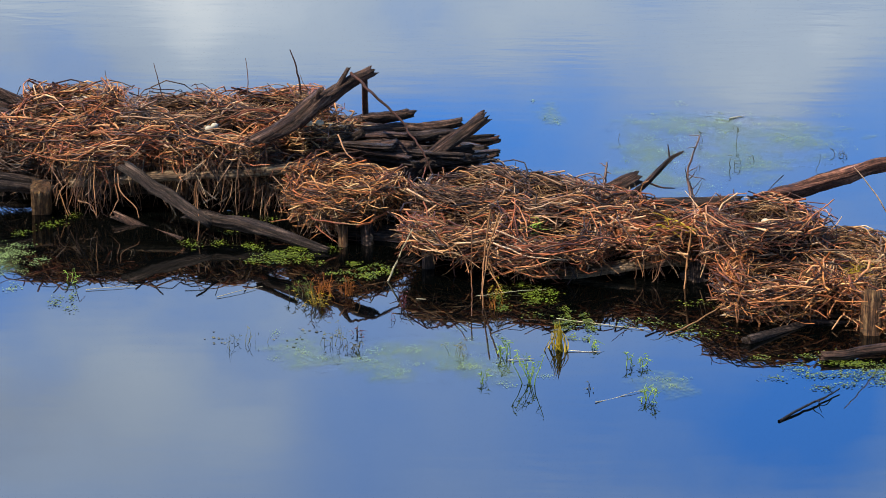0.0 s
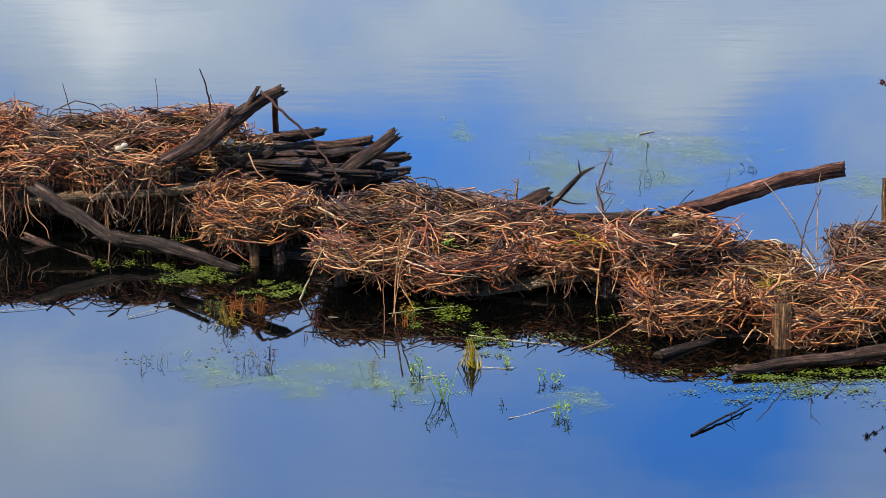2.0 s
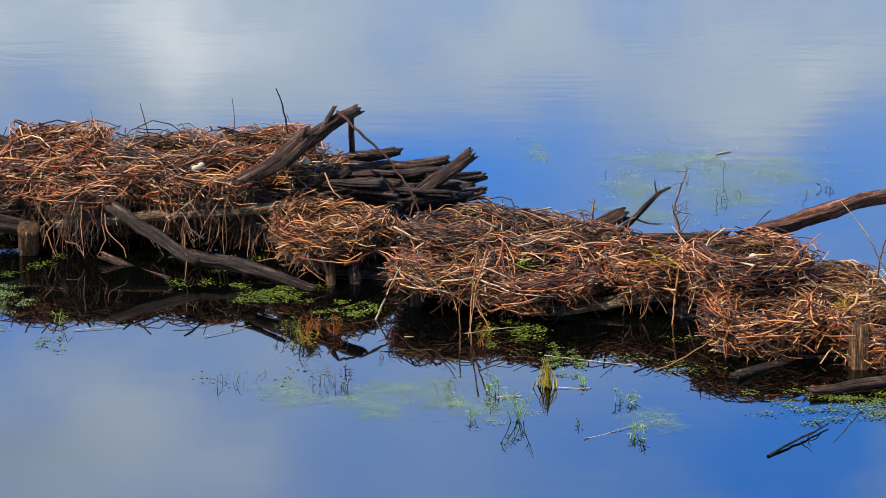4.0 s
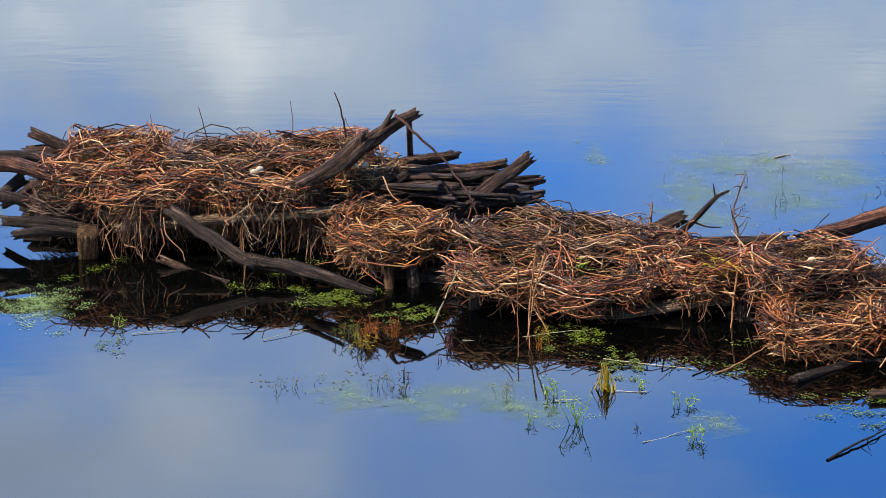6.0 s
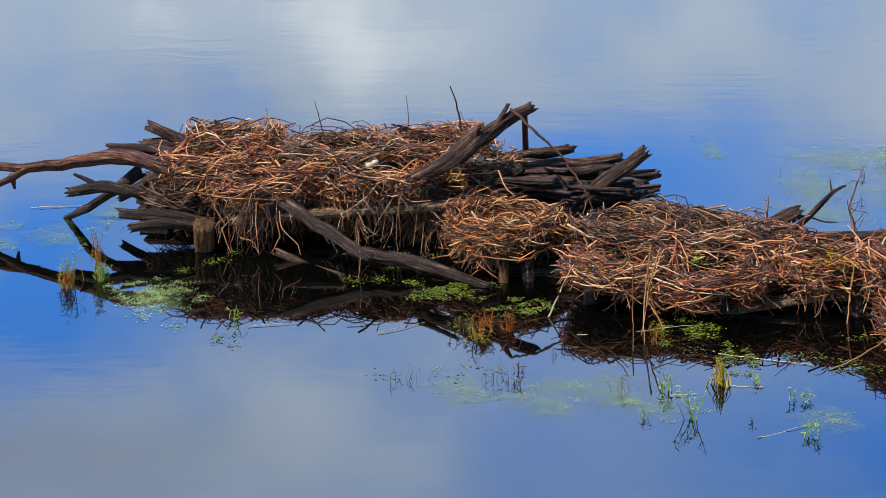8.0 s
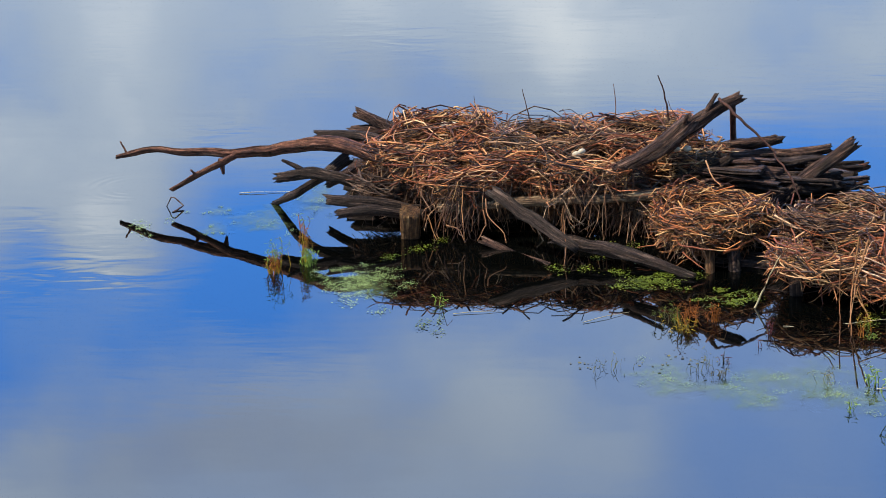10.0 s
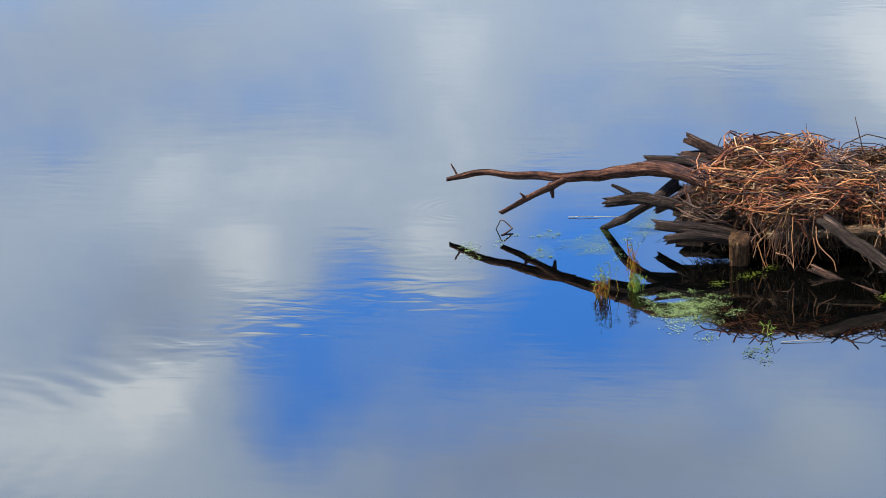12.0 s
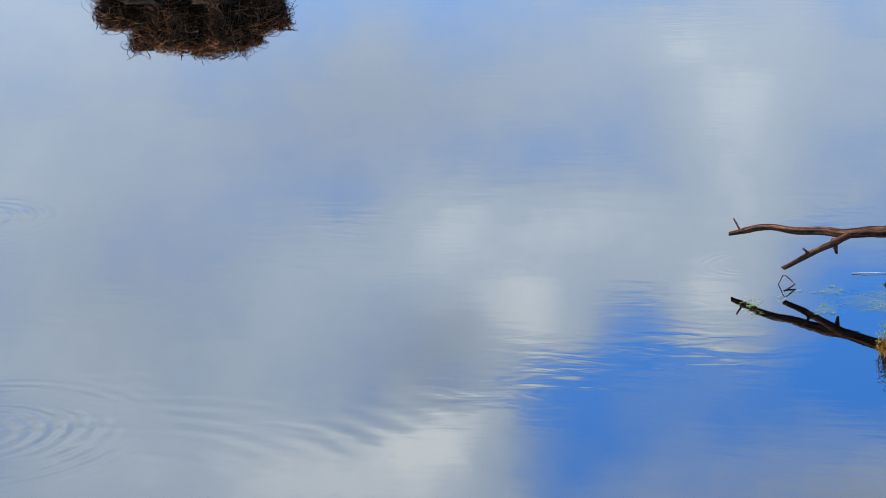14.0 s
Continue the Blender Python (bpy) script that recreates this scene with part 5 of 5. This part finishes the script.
branch("bent_twig", [(-4.834, 21.155, 0.000), (-4.776, 21.287, 0.030), (-4.861, 21.293, 0.100), (-4.919, 21.329, 0.000)], 0.008, "dark angular twig poking out of the water", 0, TWIG_DARK, 11, "twig")
# solid dark stick added where a twig's reflection shows in the water
branch("mirror_stick", [(1.968, 16.164, 0.002), (2.168, 16.410, 0.012), (2.390, 16.683, 0.02)], 0.0095, "dark forked stick drawn in place of a twig's reflection", 3, CHARRED, 12, "stick")
# leaning straws and sticks between the nests and the water
branch("straw", [(-0.373, 18.877, 0.000), (-0.295, 18.927, 0.159), (-0.202, 18.977, 0.342)], 0.0075, "long pale straw leaning from a nest into the water", 0, REED, 21, "straw")
branch("stick", [(1.425, 17.742, 0.000), (1.801, 18.100, 0.069), (1.993, 18.200, 0.189)], 0.006, "long bare stick leaning into the water", 0, STALK, 22, "stick")
branch("straw", [(1.636, 18.850, -0.034), (1.654, 18.850, 0.285), (1.679, 18.900, 0.408)], 0.0077, "pale straw hanging from a nest", 0, STALK, 23, "straw")
branch("straw", [(0.317, 18.800, 0.529), (0.289, 18.750, 0.210), (0.262, 18.302, 0.000)], 0.0063, "long tan straw hanging from a nest", 0, STALK, 24, "straw")
branch("straw", [(0.378, 18.800, 0.509), (0.300, 18.750, 0.250), (0.246, 18.483, 0.000)], 0.0063, "long tan straw hanging from a nest", 0, STALK, 25, "straw")
branch("straw", [(0.311, 18.750, 0.171), (0.352, 18.750, 0.051), (0.394, 18.605, 0.010)], 0.0049, "pale straw hanging from a nest", 0, STALK, 26, "straw")
branch("straw", [(0.196, 18.800, 0.393), (0.197, 18.750, 0.093), (0.185, 18.128, 0.000)], 0.0049, "tan straw hanging from a nest", 0, STALK, 27, "straw")
branch("straw", [(-0.746, 20.200, 0.675), (-0.697, 20.100, 0.598), (-0.631, 20.000, 0.542)], 0.0070, "pale straw hanging down from a nest", 0, STALK, 29, "straw")
branch("straw", [(-1.763, 20.200, 0.321), (-1.764, 20.200, 0.153), (-1.741, 20.004, 0.000)], 0.0077, "pale reed stem hanging to the water", 0, STALK, 30, "straw")

branch("stick", [(-2.631, 20.350, 0.142), (-2.524, 20.300, 0.130), (-2.484, 20.250, 0.040)], 0.0060, "crooked pale root hanging under the nests", 0, STALK, 61, "stick")
branch("stick", [(-2.343, 20.400, 0.329), (-2.302, 20.300, 0.218), (-2.193, 20.200, 0.142), (-2.168, 20.100, 0.085)], 0.0060, "crooked pale root hanging under the nests", 0, STALK, 62, "stick")
branch("straw", [(-2.509, 20.400, 0.398), (-2.499, 20.300, 0.217), (-2.484, 20.200, 0.072)], 0.0050, "straight tan stem hanging to the water", 0, STALK, 63, "straw")
branch("stick", [(-2.356, 20.350, 0.256), (-2.337, 20.300, 0.165), (-2.388, 20.200, 0.072)], 0.0060, "crooked pale root hanging under the nests", 0, STALK, 64, "stick")
branch("stick", [(-2.784, 20.500, 0.178), (-2.747, 20.450, 0.069), (-2.702, 20.350, 0.028)], 0.0050, "crooked pale root hanging under the nests", 0, STALK, 65, "stick")
branch("stick", [(-2.657, 20.450, 0.227), (-2.716, 20.400, 0.066), (-2.685, 20.350, 0.037)], 0.0050, "crooked pale root hanging under the nests", 0, STALK, 66, "stick")
branch("straw", [(-1.739, 20.000, 0.286), (-1.726, 19.900, 0.127), (-1.733, 19.810, 0.000)], 0.0050, "straight tan stem hanging to the water", 0, STALK, 67, "straw")
branch("stick", [(-0.626, 19.231, 0.000), (-0.463, 19.400, -0.033), (-0.309, 19.450, -0.017)], 0.0060, "thin stick lying just over the water", 0, STALK, 69, "stick")
branch("straw", [(-0.891, 19.700, 0.146), (-0.806, 19.650, 0.086), (-0.734, 19.600, 0.049)], 0.0060, "orange stem hanging from the round nest", 0, TWIG, 70, "straw")
branch("stick", [(-0.396, 19.850, 0.208), (-0.311, 19.800, 0.170), (-0.218, 19.700, 0.132)], 0.0090, "thick orange-brown stick bridging two nests", 0, TWIG, 71, "stick")
branch("stick", [(-0.370, 19.950, 0.186), (-0.211, 19.900, 0.205), (-0.068, 19.800, 0.227)], 0.0090, "thick red-brown stick bridging two nests", 0, TWIG, 72, "stick")
branch("stick", [(-0.311, 19.800, 0.170), (-0.239, 19.650, 0.095)], 0.0060, "red-brown stick bridging two nests", 0, TWIG, 73, "stick")
branch("straw", [(0.294, 18.900, 0.115), (0.340, 18.800, 0.046), (0.399, 18.700, -0.023)], 0.0060, "tan straw hanging from a nest", 0, STALK, 74, "straw")
branch("straw", [(1.659, 18.850, 0.315), (1.630, 18.800, 0.130), (1.611, 18.700, -0.024)], 0.0090, "pale straw hanging from a nest", 0, STALK, 75, "straw")
branch("straw", [(1.291, 18.950, 0.188), (1.315, 18.900, 0.131), (1.347, 18.850, 0.046)], 0.0055, "pale stem hanging from a nest", 0, STALK, 76, "straw")
branch("straw", [(0.963, 19.000, 0.205), (1.068, 18.900, 0.148), (1.179, 18.800, 0.078)], 0.0055, "long pale stem lying across a nest", 0, STALK, 77, "straw")

# green and yellow blades caught in the nest rims
def blades(at, count, length, mat, label, seed):
    rng = np.random.RandomState(seed)
    thing = empty("grass_tuft", Matrix.Translation(at), label, "grass", "grass caught in the nests")
    for i in range(count):
        start = rng.normal(0, 0.035, (1, 3)) * (1.4, 1.0, 0.3)
        path = bent(rng, start - (0, 0, 0.02), rng.normal(0, 0.8, (1, 3)) * (1, 0.6, 0.4) + (0, 0, 0.35), np.array([length * rng.uniform(0.5, 1.0)]), np.array([0.35]), 6)
        v, q = sweep(path, [rng.uniform(0.003, 0.005)], 4, 0.3)
        part("blade", mesh_of("blade", v, q, mat), thing)


blades((0.618, 19.250, 0.287), 16, 0.14, SPROUT, "small green grass tuft growing on a nest", 201)
blades((2.679, 18.300, 0.216), 22, 0.2, WEED_YELLOW, "yellow-green grass blades caught on a nest", 202)
blades((2.741, 18.400, 0.235), 14, 0.2, WEED_YELLOW, "yellow grass blades caught on a nest", 203)
blades((1.512, 18.950, 0.343), 14, 0.3, WEED_YELLOW, "long yellow grass blades on a nest rim", 204)
blades((1.646, 18.950, 0.366), 10, 0.28, WEED_YELLOW, "long yellow grass blades on a nest rim", 205)
blades((3.254, 18.200, 0.156), 12, 0.22, STRAW_TAN, "pale dry grass blades on a nest rim", 206)
blades((2.673, 18.600, 0.279), 14, 0.24, STRAW_TAN, "pale dry grass blades in a nest hollow", 207)
